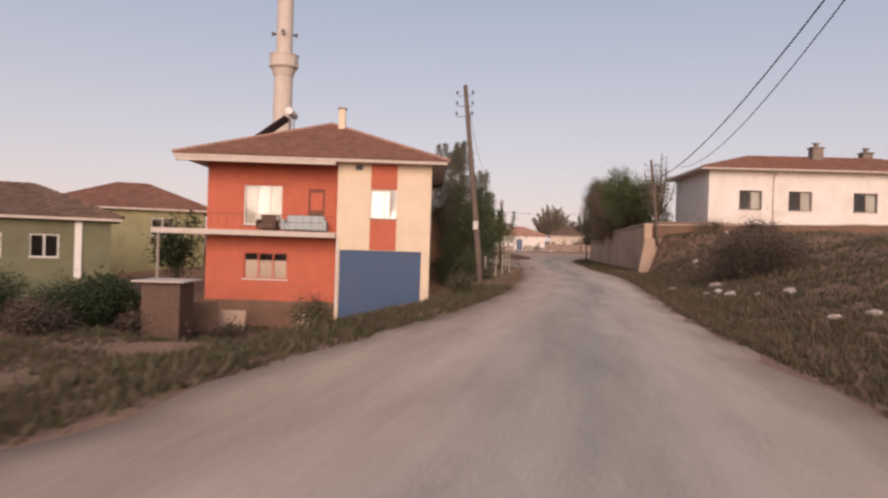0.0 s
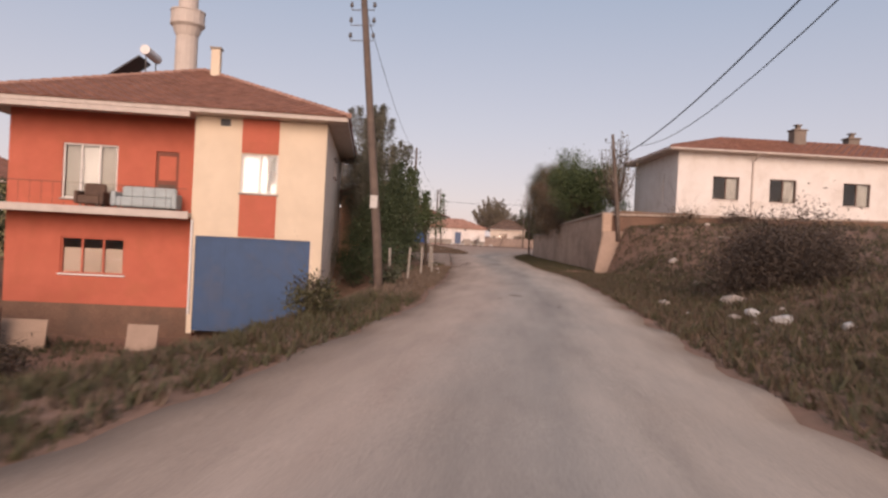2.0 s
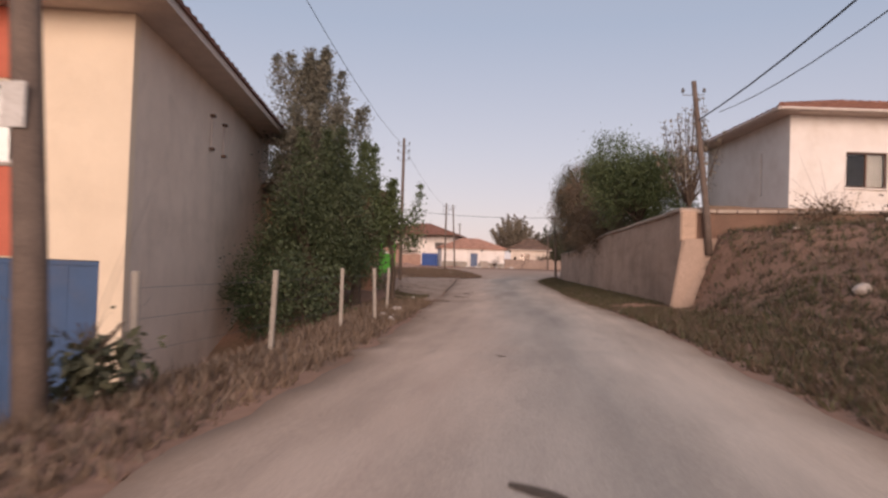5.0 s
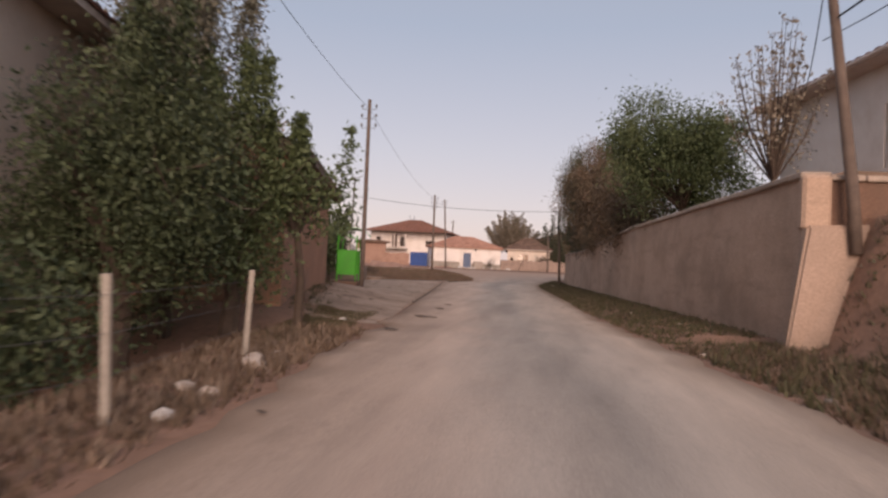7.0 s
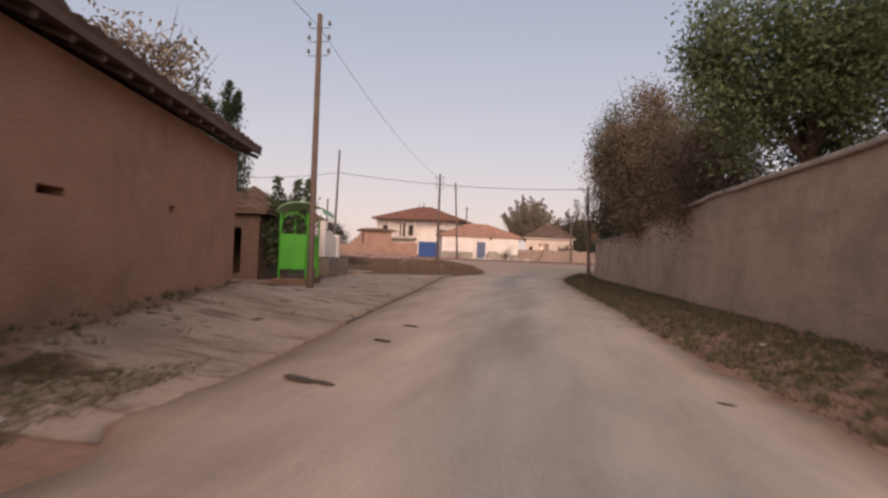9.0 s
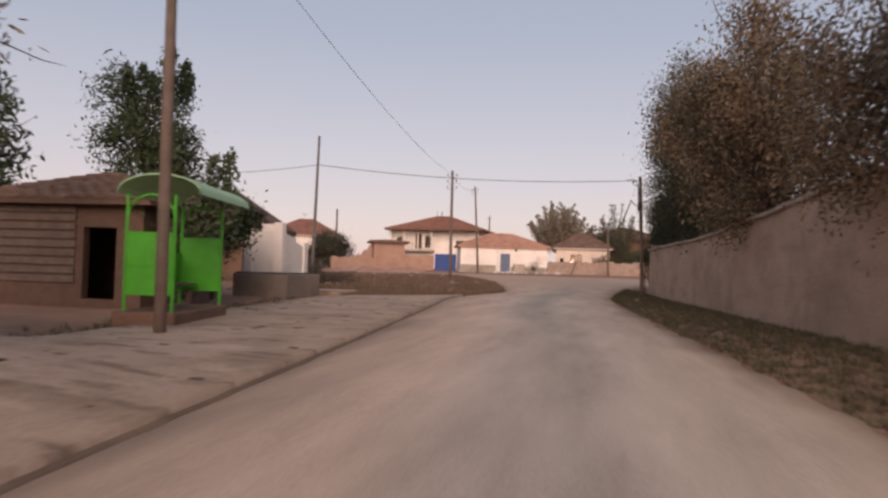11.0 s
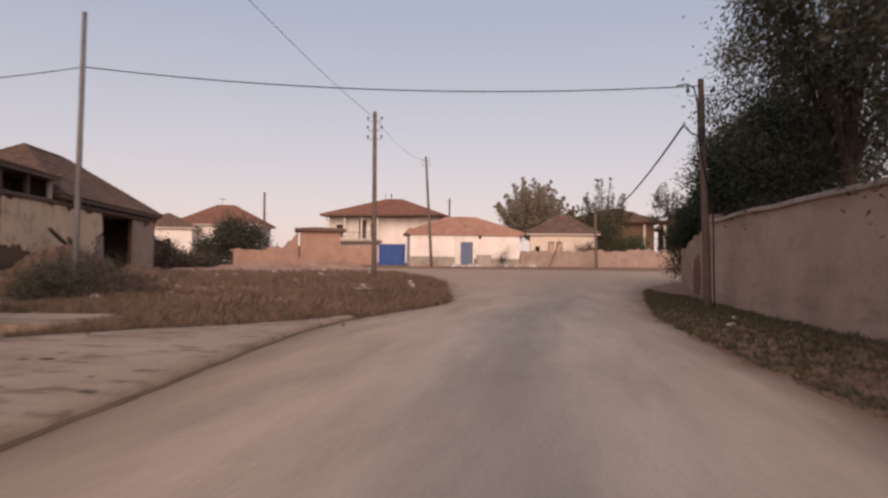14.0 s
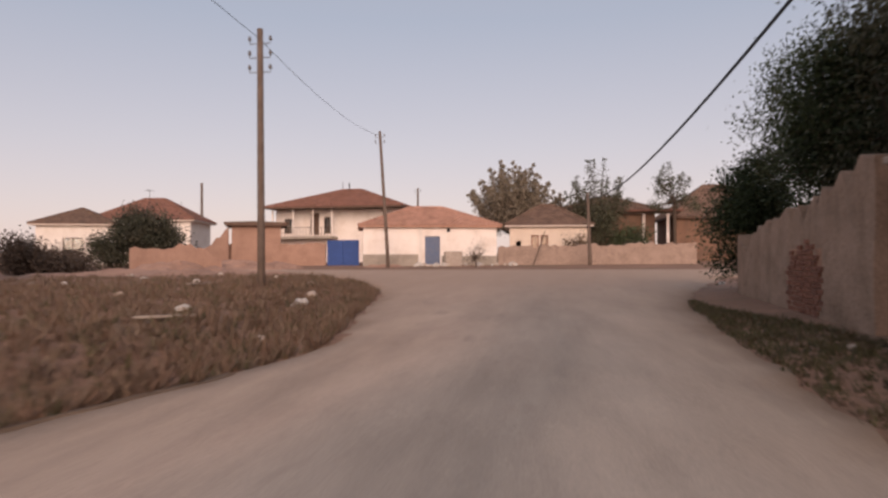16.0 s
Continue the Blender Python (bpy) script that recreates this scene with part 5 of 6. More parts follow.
# ---- fence of the orchard ----
def orchard_fence():
    f = thing("wire_fence", "wire fence on pale posts along an orchard", "fence")
    mesh = finish(boxed(-0.032, 0.032, -0.032, 0.032, -0.4, 1.08, bevel=0.008), "post", M_CONCRETE)
    ys = [24.2, 27.3, 30.6, 32.4, 36.1]
    tops = []
    for k, y in enumerate(ys):
        x = (-2.25, -2.25, -2.3, -2.12, -2.74)[k]
        o = new("post", mesh)
        o.parent = f
        o.matrix_basis = pose(x, y, land(x, y), 2 * ((k * 3) % 4 - 1.5), 2.5 * ((k * 5) % 3 - 1), 9 * k)
        tops.append((x, y, land(x, y)))
    for h in (0.35, 0.65, 0.93):
        bm = bmesh.new()
        tube(bm, [(a, b, c + h) for a, b, c in tops], 0.0022, 4)
        part("wire", bm, M_METAL_POLE, f)


orchard_fence()


# ---- green shelter ----
def green_shelter():
    s = thing("bus_shelter", "bright green steel roadside shelter with a pale curved roof", "shelter", (-8.52, 58.7, land(-8.52, 58.7)), 12.0)
    W, D, foot, eave = 0.86, 2.6, 0.3, 2.42
    # added slab; its dark tone stands for the shadow below the panels
    part("base_slab", boxed(-0.15, W + 0.12, -0.15, D + 0.15, -0.2, foot, bevel=0.02), M_MUD_DARK, s, "added base slab, dark for the shadow under the panels")
    for x in (0.0, W):
        for y in (0.0, D):
            part("post", tube(bmesh.new(), [(x, y, foot), (x, y, eave)], 0.032, 6), M_GREEN, s)
    for y in (0.0, D):
        p = part("side_panel", boxed(0.03, W - 0.03, y - 0.02, y + 0.02, 0.62, 1.72, bevel=0.006), M_GREEN, s, "green sheet steel side panel")
        for z in (0.62, 1.15, 1.72):
            part("rail", boxed(0.02, W - 0.02, y - 0.035, y + 0.035, z - 0.02, z + 0.02), M_GREEN, p)
        arch = [(W / 2 - (W / 2 - 0.01) * math.cos(math.pi * k / 10), y, 2.0 + 0.42 * math.sin(math.pi * k / 10)) for k in range(11)]
        part("arch", tube(bmesh.new(), arch, 0.022, 6), M_GREEN, s)
    part("back_panel", boxed(-0.02, 0.02, 0.06, D - 0.06, 0.62, 1.4), M_GREEN, s)
    part("bench", boxed(0.06, 0.42, 0.15, D - 0.15, 0.72, 0.77, bevel=0.01), M_WOOD, s)
    bm = bmesh.new()
    n = 10
    for k in range(n):
        a0, a1 = math.pi * k / n, math.pi * (k + 1) / n
        x0, z0, x1, z1 = W / 2 + 0.2 - (W / 2 + 0.32) * math.cos(a0), eave + 0.34 * math.sin(a0), W / 2 + 0.2 - (W / 2 + 0.32) * math.cos(a1), eave + 0.34 * math.sin(a1)
        v = [bm.verts.new(q) for q in ((x0, -0.2, z0), (x1, -0.2, z1), (x1, D + 0.2, z1), (x0, D + 0.2, z0), (x0, -0.2, z0 + 0.03), (x1, -0.2, z1 + 0.03), (x1, D + 0.2, z1 + 0.03), (x0, D + 0.2, z0 + 0.03))]
        for f in ((0, 3, 2, 1), (4, 5, 6, 7), (0, 1, 5, 4), (2, 3, 7, 6)):
            bm.faces.new([v[i] for i in f])
    bmesh.ops.remove_doubles(bm, verts=bm.verts, dist=1e-4)
    part("roof", bm, M_GREEN_CANOPY, s, "pale green curved sheet roof")


green_shelter()


# ---- white outbuilding on a plinth, ruin behind it ----
def outbuilding():
    h = thing("outbuilding", "small whitewashed outbuilding with pilasters on a concrete plinth", "outbuilding", (-14.5, 71.75, 0.0), -2.0)
    part("plinth", boxed(1.1, 3.3, -0.4, 2.5, -0.2, 0.86, bevel=0.03), M_PLINTH, h, "bare grey-brown concrete plinth")
    part("coping", boxed(1.15, 3.15, -0.3, 2.4, 0.863, 0.905, bevel=0.01), M_DARK, h, "thin dark edge on top of the plinth")
    part("wall", boxed(1.6, 2.60, 0.06, 0.26, 0.91, 2.42), M_WHITE, h, "grey-white front wall")
    bm = bmesh.new()
    ring = ((0.3, 0.91), (1.9, 0.91), (1.9, 1.95), (1.3, 2.1), (1.25, 2.24), (0.3, 2.42))
    a = [bm.verts.new((2.6, y, z)) for y, z in ring]
    b = [bm.verts.new((2.8, y, z)) for y, z in ring]
    bm.faces.new(a[::-1])
    bm.faces.new(b)
    for k in range(len(ring)):
        bm.faces.new((a[k], a[(k + 1) % len(ring)], b[(k + 1) % len(ring)], b[k]))
    part("wall", bm, M_WHITE, h, "sloping whitewashed side wall")
    for x, y, top in ((1.5, 0.1, 2.52), (2.72, 0.1, 2.78), (2.7, 2.08, 2.12)):
        part("pilaster", boxed(x - 0.17, x + 0.17, y - 0.17, y + 0.17, 0.908, top, bevel=0.02), M_WHITE2, h)
    part("wall_head", boxed(2.0, 2.54, 0.04, 0.3, 2.423, 2.72, bevel=0.01), M_WHITE2, h, "white raised block on the wall")
    part("wall", boxed(1.4, 1.6, 0.28, 2.0, 0.91, 2.2), M_WHITE, h)


outbuilding()


def concrete_slab():
    b = thing("concrete_slab", "low pale dusty concrete slab beside the plinth", "slab", (-11.85, 75.95, 0.0), 12.0)
    part("slab", boxed(-1.6, 1.6, -1.15, 1.15, -0.3, 0.17, bevel=0.04), M_APRON, b)


concrete_slab()


def plank_fence(start, end, height):
    (x0, y0), (x1, y1) = start, end
    L = math.hypot(x1 - x0, y1 - y0)
    f = thing("plank_fence", "tall dark fence of old weathered planks", "fence", (x0, y0, land(x0, y0)), math.degrees(math.atan2(y1 - y0, x1 - x0)))
    rng = random.Random(4)
    n = int(L / 0.17)
    for k in range(n):
        part("plank", boxed(k * 0.17, k * 0.17 + 0.155, -0.012, 0.012, -0.1, height + rng.uniform(-0.18, 0.12)), M_FRAME_D, f)
    for z in (0.5, height - 0.4):
        part("rail", boxed(0, L, 0.016, 0.07, z, z + 0.09), M_FRAME_D, f)
    part("foot_wall", boxed(-0.05, L + 0.05, -0.12, 0.1, -0.2, 0.35, bevel=0.02), M_CONCRETE, f, "low concrete foot under the planks")


plank_fence((-17.2, 70.6), (-13.9, 71.3), 2.3)


def flake(parent, u, z, w, h, depth, mat, seed, label=""):
    """A patch of plaster with a broken edge that still clings to a wall."""
    rng = random.Random(seed)
    bm = bmesh.new()
    n = 22
    ring = []
    for k in range(n):
        a = 2 * math.pi * k / n
        q = max(abs(math.cos(a)), abs(math.sin(a)))
        f = rng.uniform(0.78, 1.06) / q
        ring.append((u + 0.5 * w * f * math.cos(a), z + 0.5 * h * f * math.sin(a)))
    front = [bm.verts.new((x, -depth, y)) for x, y in ring]
    back = [bm.verts.new((x, -0.003, y)) for x, y in ring]
    bm.faces.new(front)
    for k in range(n):
        bm.faces.new((front[k], back[k], back[(k + 1) % n], front[(k + 1) % n]))
    bmesh.ops.recalc_face_normals(bm, faces=bm.faces)
    return part("plaster", bm, mat, parent, label)


def ruin_house():
    h = thing("derelict_house", "derelict mud house with peeling cream plaster and a burnt-out opening", "house", (-18.95, 82.2, 0.3), 106.7)
    L, W, H = 19.3, 6.4, 3.15
    shell(h, L, W, H, M_MUD, front=[(0.9, 1.8, 0.9, 2.3), (10.9, 15.6, -0.05, 3.04)], mats=[M_MUD_DARK, M_YARD, M_MUD, M_MUD_DARK])
    for k, (u, z, a, b) in enumerate(((2.9, 2.2, 1.6, 1.7), (4.5, 2.1, 2.2, 2.1), (6.4, 1.9, 2.4, 2.5), (8.2, 1.75, 2.3, 2.7), (9.6, 2.1, 1.7, 2.0), (10.5, 2.55, 1.2, 1.1))):
        flake(h, u, z, a, b, 0.035 + 0.006 * k, M_OLD_PLASTER, 40 + k, "remaining patch of pale plaster")
    for k, (u, z, a, b) in enumerate(((10.9, 1.0, 1.0, 2.2), (11.3, 0.4, 1.4, 1.2), (10.8, 2.9, 0.5, 0.5), (15.6, 1.5, 0.6, 3.0), (14.9, 0.3, 1.6, 0.8))):
        flake(h, u, z, a, b, 0.02 + 0.004 * k, M_YARD, 60 + k, "broken edge of the burnt wall")
    for k, (u, z, a, b) in enumerate(((16.4, 1.55, 2.3, 3.0), (18.1, 1.55, 2.1, 3.0))):
        flake(h, u, z, a, b, 0.03 + 0.006 * k, M_BUTTRESS, 70 + k, "grey remains of plaster")
    part("beam", boxed(0, L, -0.12, -0.004, H - 0.1, H + 0.06, bevel=0.02), M_FRAME_D, h, "dark timber wall beam")
    # the near rooms keep a low roof over an open loft, the far ones a higher hipped roof
    for u, m in ((0.1, M_WOOD), (2.0, M_WOOD), (3.9, M_WOOD), (5.7, M_FASCIA)):
        part("loft_post", boxed(u, u + 0.14, -0.06, 0.08, H + 0.063, H + 0.75, bevel=0.01), m, h)
    for dims in ((0.26, 5.9, 1.4, 1.6, H + 0.004, H + 0.745), (0.0, 0.25, 0.1, W, H + 0.004, H + 0.745), (0.26, 5.9, W - 0.25, W, H + 0.004, H + 0.745), (5.95, 6.2, 0.1, W, H + 0.004, H + 0.745), (6.21, L - 0.26, 0.3, 0.5, H + 0.004, H + 0.146), (L - 0.25, L, 0.08, W, H + 0.004, H + 0.146), (6.21, L - 0.26, W - 0.25, W, H + 0.004, H + 0.146)):
        part("loft_wall", boxed(*dims), M_MUD_DARK, h)
    hip_roof(h, 0, 5.75, 0, W, H + 0.75, 0.55, 0.3, M_TILE_OLD, ridge=4.6, fascia=M_FRAME_D, label="sagging low tile roof over an open loft")
    hip_roof(h, 6.4, L, 0, W, H + 0.15, 2.5, 0.3, M_TILE_OLD, ridge=4.2, fascia=M_FRAME_D, label="dark slipping tile roof")
    for k in range(17):
        part("rafter", boxed(6.5 + k * 0.78, 6.59 + k * 0.78, -0.27, 0.29, H + 0.062, H + 0.146), M_WOOD, h)
    for k, (u, z0) in enumerate(((4.6, 1.0), (5.6, 0.7))):
        ob = part("fallen_beam", boxed(0, 4.2, -0.06, 0.06, 0, 0.11, bevel=0.01), M_FRAME_D, h)
        ob.matrix_basis = pose(u, -0.5 - 0.25 * k, z0 + 1.0, 0, 20 + 5 * k, 4 * k)


ruin_house()


def old_shed():
    h = thing("old_shed", "dark timber and mud shed with a low tile roof", "shed", (-15.4, 62.6, 0.12), 4)
    shell(h, 4.2, 3.6, 2.45, M_FRAME_D, front=[(2.6, 3.5, 0.1, 1.9)])
    bm = bmesh.new()
    for k in range(9):
        box(bm, 0.1, 2.4, -0.05, -0.003, 0.5 + k * 0.22, 0.66 + k * 0.22)
    part("boarding", bm, M_WOOD, h)
    hip_roof(h, 0, 4.2, 0, 3.6, 2.45, 0.8, 0.4, M_TILE_OLD, fascia=M_FRAME_D)


old_shed()


def aerial(x, y, z, h, turn):
    """A roof aerial on a thin mast."""
    a = thing("tv_aerial", "thin metal television aerial on a roof", "aerial", (x, y, z), turn, "roof aerials")
    part("mast", tube(bmesh.new(), [(0, 0, -0.4), (0, 0, h)], 0.022, 5), M_METAL_POLE, a)
    boom = part("boom", tube(bmesh.new(), [(-0.5, 0, h - 0.08), (0.55, 0, h - 0.08)], 0.015, 5), M_METAL_POLE, a)
    for k in range(5):
        w = 0.34 - 0.035 * k
        part("rod", tube(bmesh.new(), [(-0.42 + 0.22 * k, -w, h - 0.05), (-0.42 + 0.22 * k, w, h - 0.05)], 0.009, 4), M_METAL_POLE, boom)


aerial(-40.2, 138.8, 7.0, 1.4, 70)

# ---- houses at the junction ----
def corner_house():
    """White low house with the blue door, facing the junction."""
    a = math.degrees(math.atan2(127.73 - 125.11, -5.46 + 15.07))
    h = thing("corner_house", "low whitewashed house with a blue door and faded tile roof", "house", (-15.0, 125.1, 0.95), a)
    L, W, H = 9.95, 6.0, 2.85
    d = (4.55, 5.68, 0.1, 2.2)
    w = shell(h, L, W, H, M_WHITE2, front=[d])
    door = part("door", boxed(4.57, 5.66, 0.06, 0.11, 0.11, 2.18), M_BLUE_FADED, w[0], "faded blue plank door")
    for k in range(5):
        part("plank", boxed(4.58 + k * 0.217, 4.58 + k * 0.217 + 0.2, 0.045, 0.059, 0.14, 2.15), M_BLUE_FADED, door)
    part("plinth", boxed(0.0, 4.05, -0.06, -0.003, -0.1, 0.86, bevel=0.02), M_CONCRETE, h, "stained grey-brown foot of the wall")
    part("plinth", boxed(5.8, L, -0.06, -0.003, -0.1, 0.74, bevel=0.02), M_CONCRETE, h)
    part("pilaster", boxed(4.1, 4.35, -0.10, -0.063, 0.0, H - 0.02), M_WHITE, h)
    hip_roof(h, 0, L, 0, W, H, 1.55, 0.35, M_TILE_PALE, ridge=2.6, fascia=M_TILE_PALE, label="faded orange tile roof")
    bm = bmesh.new()
    lathe(bm, [(0.02, 2.5), (0.13, 2.55), (0.13, 2.75), (0.02, 2.8)], 8, (6.3, -0.12))
    part("wall_lamp", bm, M_DARK, h)
    return h


corner_house()


def yard_gate():
    g = thing("yard_gate", "blue sheet steel double yard gate", "gate", (-18.75, 128.3, 0.72), -7.0)
    for k in range(2):
        leaf = part("gate_leaf", boxed(0.02 + k * 1.34, 1.34 + k * 1.34, -0.03, 0.03, 0.02, 2.25), M_BLUE2, g)
        for z in (0.1, 1.15, 2.18):
            part("rail", boxed(0.03 + k * 1.34, 1.33 + k * 1.34, -0.06, -0.031, z - 0.03, z + 0.03), M_BLUE2, leaf)


yard_gate()


def upper_house():
    """White house with a raised porch behind the gate."""
    h = thing("porch_house", "white house with a raised timber porch and brown tile roof", "house", (-28.0, 140.8, 1.2), -3.0)
    L, W, H = 12.6, 9.0, 5.15
    w = shell(h, L, W, H, M_WHITE2, front=[(0.9, 1.7, 2.9, 4.3), (3.6, 4.5, 2.7, 4.8), (5.0, 5.8, 2.9, 4.4), (9.4, 11.0, 3.0, 3.9)])
    window(w[0], 0.9, 1.7, 2.9, 4.3, M_FRAME_D, sashes=2)
    window(w[0], 5.0, 5.8, 2.9, 4.4, M_FRAME_D, sashes=2)
    window(w[0], 9.4, 11.0, 3.0, 3.9, M_FRAME_D, sashes=2)
    part("door", boxed(3.62, 4.48, 0.08, 0.13, 2.71, 4.78), M_FRAME_D, w[0])
    part("porch_floor", boxed(0.2, 6.4, -1.5, -0.004, 2.3, 2.5), M_CONCRETE, h)
    for x in (0.3, 2.4, 4.4, 6.3):
        part("porch_post", tube(bmesh.new(), [(x, -1.4, 2.5), (x, -1.4, H)], 0.09, 6), M_WHITE2, h)
    bm = bmesh.new()
    for k in range(20):
        box(bm, 0.3 + k * 0.31, 0.34 + k * 0.31, -1.43, -1.39, 2.5, 3.35)
    box(bm, 0.3, 6.35, -1.44, -1.38, 3.35, 3.41)
    part("railing", bm, M_WOOD, h)
    hip_roof(h, 0.55, L, -1.5, W, H, 2.1, 0.75, M_TILE, ridge=2.0, fascia=M_FRAME_D, label="brown tiled hipped roof")
    bm = bmesh.new()
    tube(bm, [(6.3, 3.7, H + 2.0), (6.3, 3.7, H + 3.0)], 0.06, 6)
    tube(bm, [(5.6, 3.7, H + 2.0), (5.6, 3.7, H + 3.1)], 0.03, 5)
    part("flue", bm, M_DARK, h)


upper_house()


def stone_house():
    h = thing("stone_house", "small grey-brown house with a worn tile roof behind a wall", "house", (-4.6, 131.2, 1.0), 3.0)
    w = shell(h, 6.2, 5.5, 3.0, M_GREY_RENDER, front=[(0.5, 0.9, 0.6, 1.9), (1.7, 2.3, 1.2, 2.35), (2.45, 3.05, 1.2, 2.35)])
    for x0, x1 in ((1.7, 2.3), (2.45, 3.05)):
        pane = window(w[0], x0, x1, 1.2, 2.35, M_DOOR, sashes=1)
        part("curtain", boxed(x0 + 0.06, x1 - 0.06, 0.2, 0.23, 1.26, 2.29), M_BUTTRESS, pane)
    hip_roof(h, 0, 6.2, 0, 5.5, 3.0, 1.75, 0.4, M_TILE_OLD, ridge=1.2, label="worn brown tile roof")


stone_house()


def back_house(at, turn, L, W, H, rise, label, wall, tile, holes=()):
    h = thing("village_house", label, "house", at, turn, group="houses of the village")
    w = shell(h, L, W, H, wall, front=list(holes))
    for o in holes:
        window(w[0], *o, M_FRAME_D if wall not in (M_OLIVE, M_OLIVE_PALE) else M_FRAME_W, sashes=2)
    hip_roof(h, 0, L, 0, W, H, rise, 0.5, tile, fascia=M_FRAME_D if wall in (M_MUD, M_MUD_PINK, M_MUD_DARK) else M_FASCIA)
    return h


b = back_house((-0.6, 139.0, 1.3), -2, 8.4, 7.0, 4.3, 1.5, "dark brown mud house with a tile roof behind trees", M_MUD_DARK, M_TILE_OLD)
b = back_house((10.0, 141.0, 1.5), 5, 9.0, 7.0, 3.6, 3.2, "brown house with a high tile roof at the lane", M_MUD_DARK, M_TILE_OLD)
b = back_house((-46.3, 131.0, 0.9), 20, 6.0, 6.0, 3.7, 1.6, "white house with a brown tile roof", M_WHITE, M_TILE_OLD, [(2.2, 3.9, 1.3, 2.6)])
b = back_house((-44.2, 136.0, 1.0), 12, 9.0, 7.0, 4.2, 2.3, "white house behind dark bushes with a faded tile roof", M_WHITE, M_TILE, [(6.9, 8.1, 1.6, 2.8)])
b = back_house((-25.8, 126.4, 0.9), 22, 3.7, 4.0, 3.2, 0.22, "low reddish outhouse with a nearly flat dark roof", M_MUD_PINK, M_TILE_OLD)
b = back_house((-27.5, 20.0, -1.6), 38, 8.6, 7.0, 3.7, 1.6, "olive green house with white window frames", M_OLIVE, M_TILE_OLD, [(2.9, 4.1, 1.9, 3.0), (5.2, 6.4, 1.9, 3.0)])
part("corner_pillar", boxed(7.05, 7.36, -0.1, -0.003, 0.9, 3.65, bevel=0.01), M_FRAME_W, b, "white corner pillar")
b = back_house((-32.5, 34.0, -1.4), 30, 10, 8.0, 4.6, 1.8, "yellow-green two-storey house behind gardens", M_OLIVE_PALE, M_TILE, [(2.0, 3.4, 2.9, 4.1), (6.6, 8.0, 2.9, 4.1)])


def porch_shed():
    s = thing("open_shed", "open timber porch with white posts and a flat tile roof", "shed", (5.7, 138.6, 1.4), 0)
    for x in (1.1, 3.15):
        part("post", boxed(x - 0.12, x + 0.12, -0.12, 0.12, 0, 4.0), M_WHITE2, s)
    part("beam", boxed(-0.5, 4.2, -0.16, 0.16, 4.003, 4.2), M_WOOD, s)
    part("roof", boxed(-0.6, 4.4, -0.6, 2.4, 4.203, 4.36), M_TILE, s)


porch_shed()

coped_wall("yard_wall", "low rough stone and mud yard wall", (-5.3, 127.9), (9.5, 130.2), lambda u: 2.35 + 0.3 * u, 0.45, M_YARD, 0.2, coping=False, sag=0.1, jag=0.14)
coped_wall("mud_yard_wall", "reddish mud yard wall beside the blue gate", (-27.0, 126.8), (-18.9, 128.35), lambda u: 2.75, 0.4, M_MUD_PINK, 0.4, coping=False, sag=0.12, jag=0.05)
coped_wall("broken_house_wall", "broken reddish mud wall sloping down from an outhouse", (-29.6, 124.6), (-25.95, 126.2), lambda u: 1.75 + 2.1 * u * u, 0.5, M_MUD_PINK, 0.4, coping=False, sag=0.2, jag=0.18)
coped_wall("ruined_wall", "eroded reddish mud wall, half collapsed", (-26.0, 113.4), (-21.6, 116.2), lambda u: 2.45 - 0.5 * abs(math.sin(4.4 * u + 0.6)) - 0.5 * ease(0.8, 1.0, u), 0.6, M_MUD_PINK, 0.0, coping=False, sag=0.3, jag=0.12)


def earth_heap(label, at, turn, L, W, H, mat, seed):
    """A slumped heap of earth with a lumpy surface."""
    n, m = 44, 22
    vs, fs = [], []
    for j in range(m + 1):
        for i in range(n + 1):
            u, v = 2 * i / n - 1, 2 * j / m - 1
            d = max(0.0, 1 - (abs(u) ** 2.4 + abs(v) ** 2.0))
            z = H * d ** 0.75 * (0.75 + 0.5 * noise.noise((u * 3 + seed, v * 2, 0))) + 0.16 * H * noise.noise((u * 9, v * 6, seed)) * min(1, 3 * d) + 0.06 * noise.noise((u * 25, v * 14, seed)) - 0.1
            vs.append((u * L / 2, v * W / 2, z))
    for j in range(m):
        for i in range(n):
            k = j * (n + 1) + i
            fs.append((k, k + 1, k + n + 2, k + n + 1))
    me = bpy.data.meshes.new("earth_mound")
    me.from_pydata(vs, [], fs)
    me.materials.append(mat)
    ob = new("earth_mound", me)
    ob.matrix_world = pose(at[0], at[1], land(*at), 0, 0, turn)
    return tagged(ob, label, "earth mound", group="earth mounds")


earth_heap("slumped mound of reddish earth before the ruined wall", (-23.0, 112.6), 31, 8.0, 4.0, 0.8, M_MUD_PINK, 3)
earth_heap("broad low swell of bare reddish earth on the waste ground", (-20.0, 107.0), 14, 15.0, 6.0, 0.42, M_MUD_PINK, 17)
earth_heap("low mound of reddish earth by the yard wall", (-21.6, 119.2), 20, 8.5, 4.4, 0.75, M_MUD_PINK, 7)
earth_heap("mound of fallen mud plaster under the derelict house", (-18.9, 86.4), 106.7, 9.5, 3.2, 1.5, M_MUD_DARK, 11)
earth_heap("low mound of dark rubble before the burnt opening", (-21.0, 94.2), 106.7, 7.5, 2.6, 0.7, M_MUD_DARK, 12)
earth_heap("low mound of earth by the corner of the white house", (-13.2, 124.2), 14, 3.4, 1.4, 0.3, M_MUD_PINK, 13)


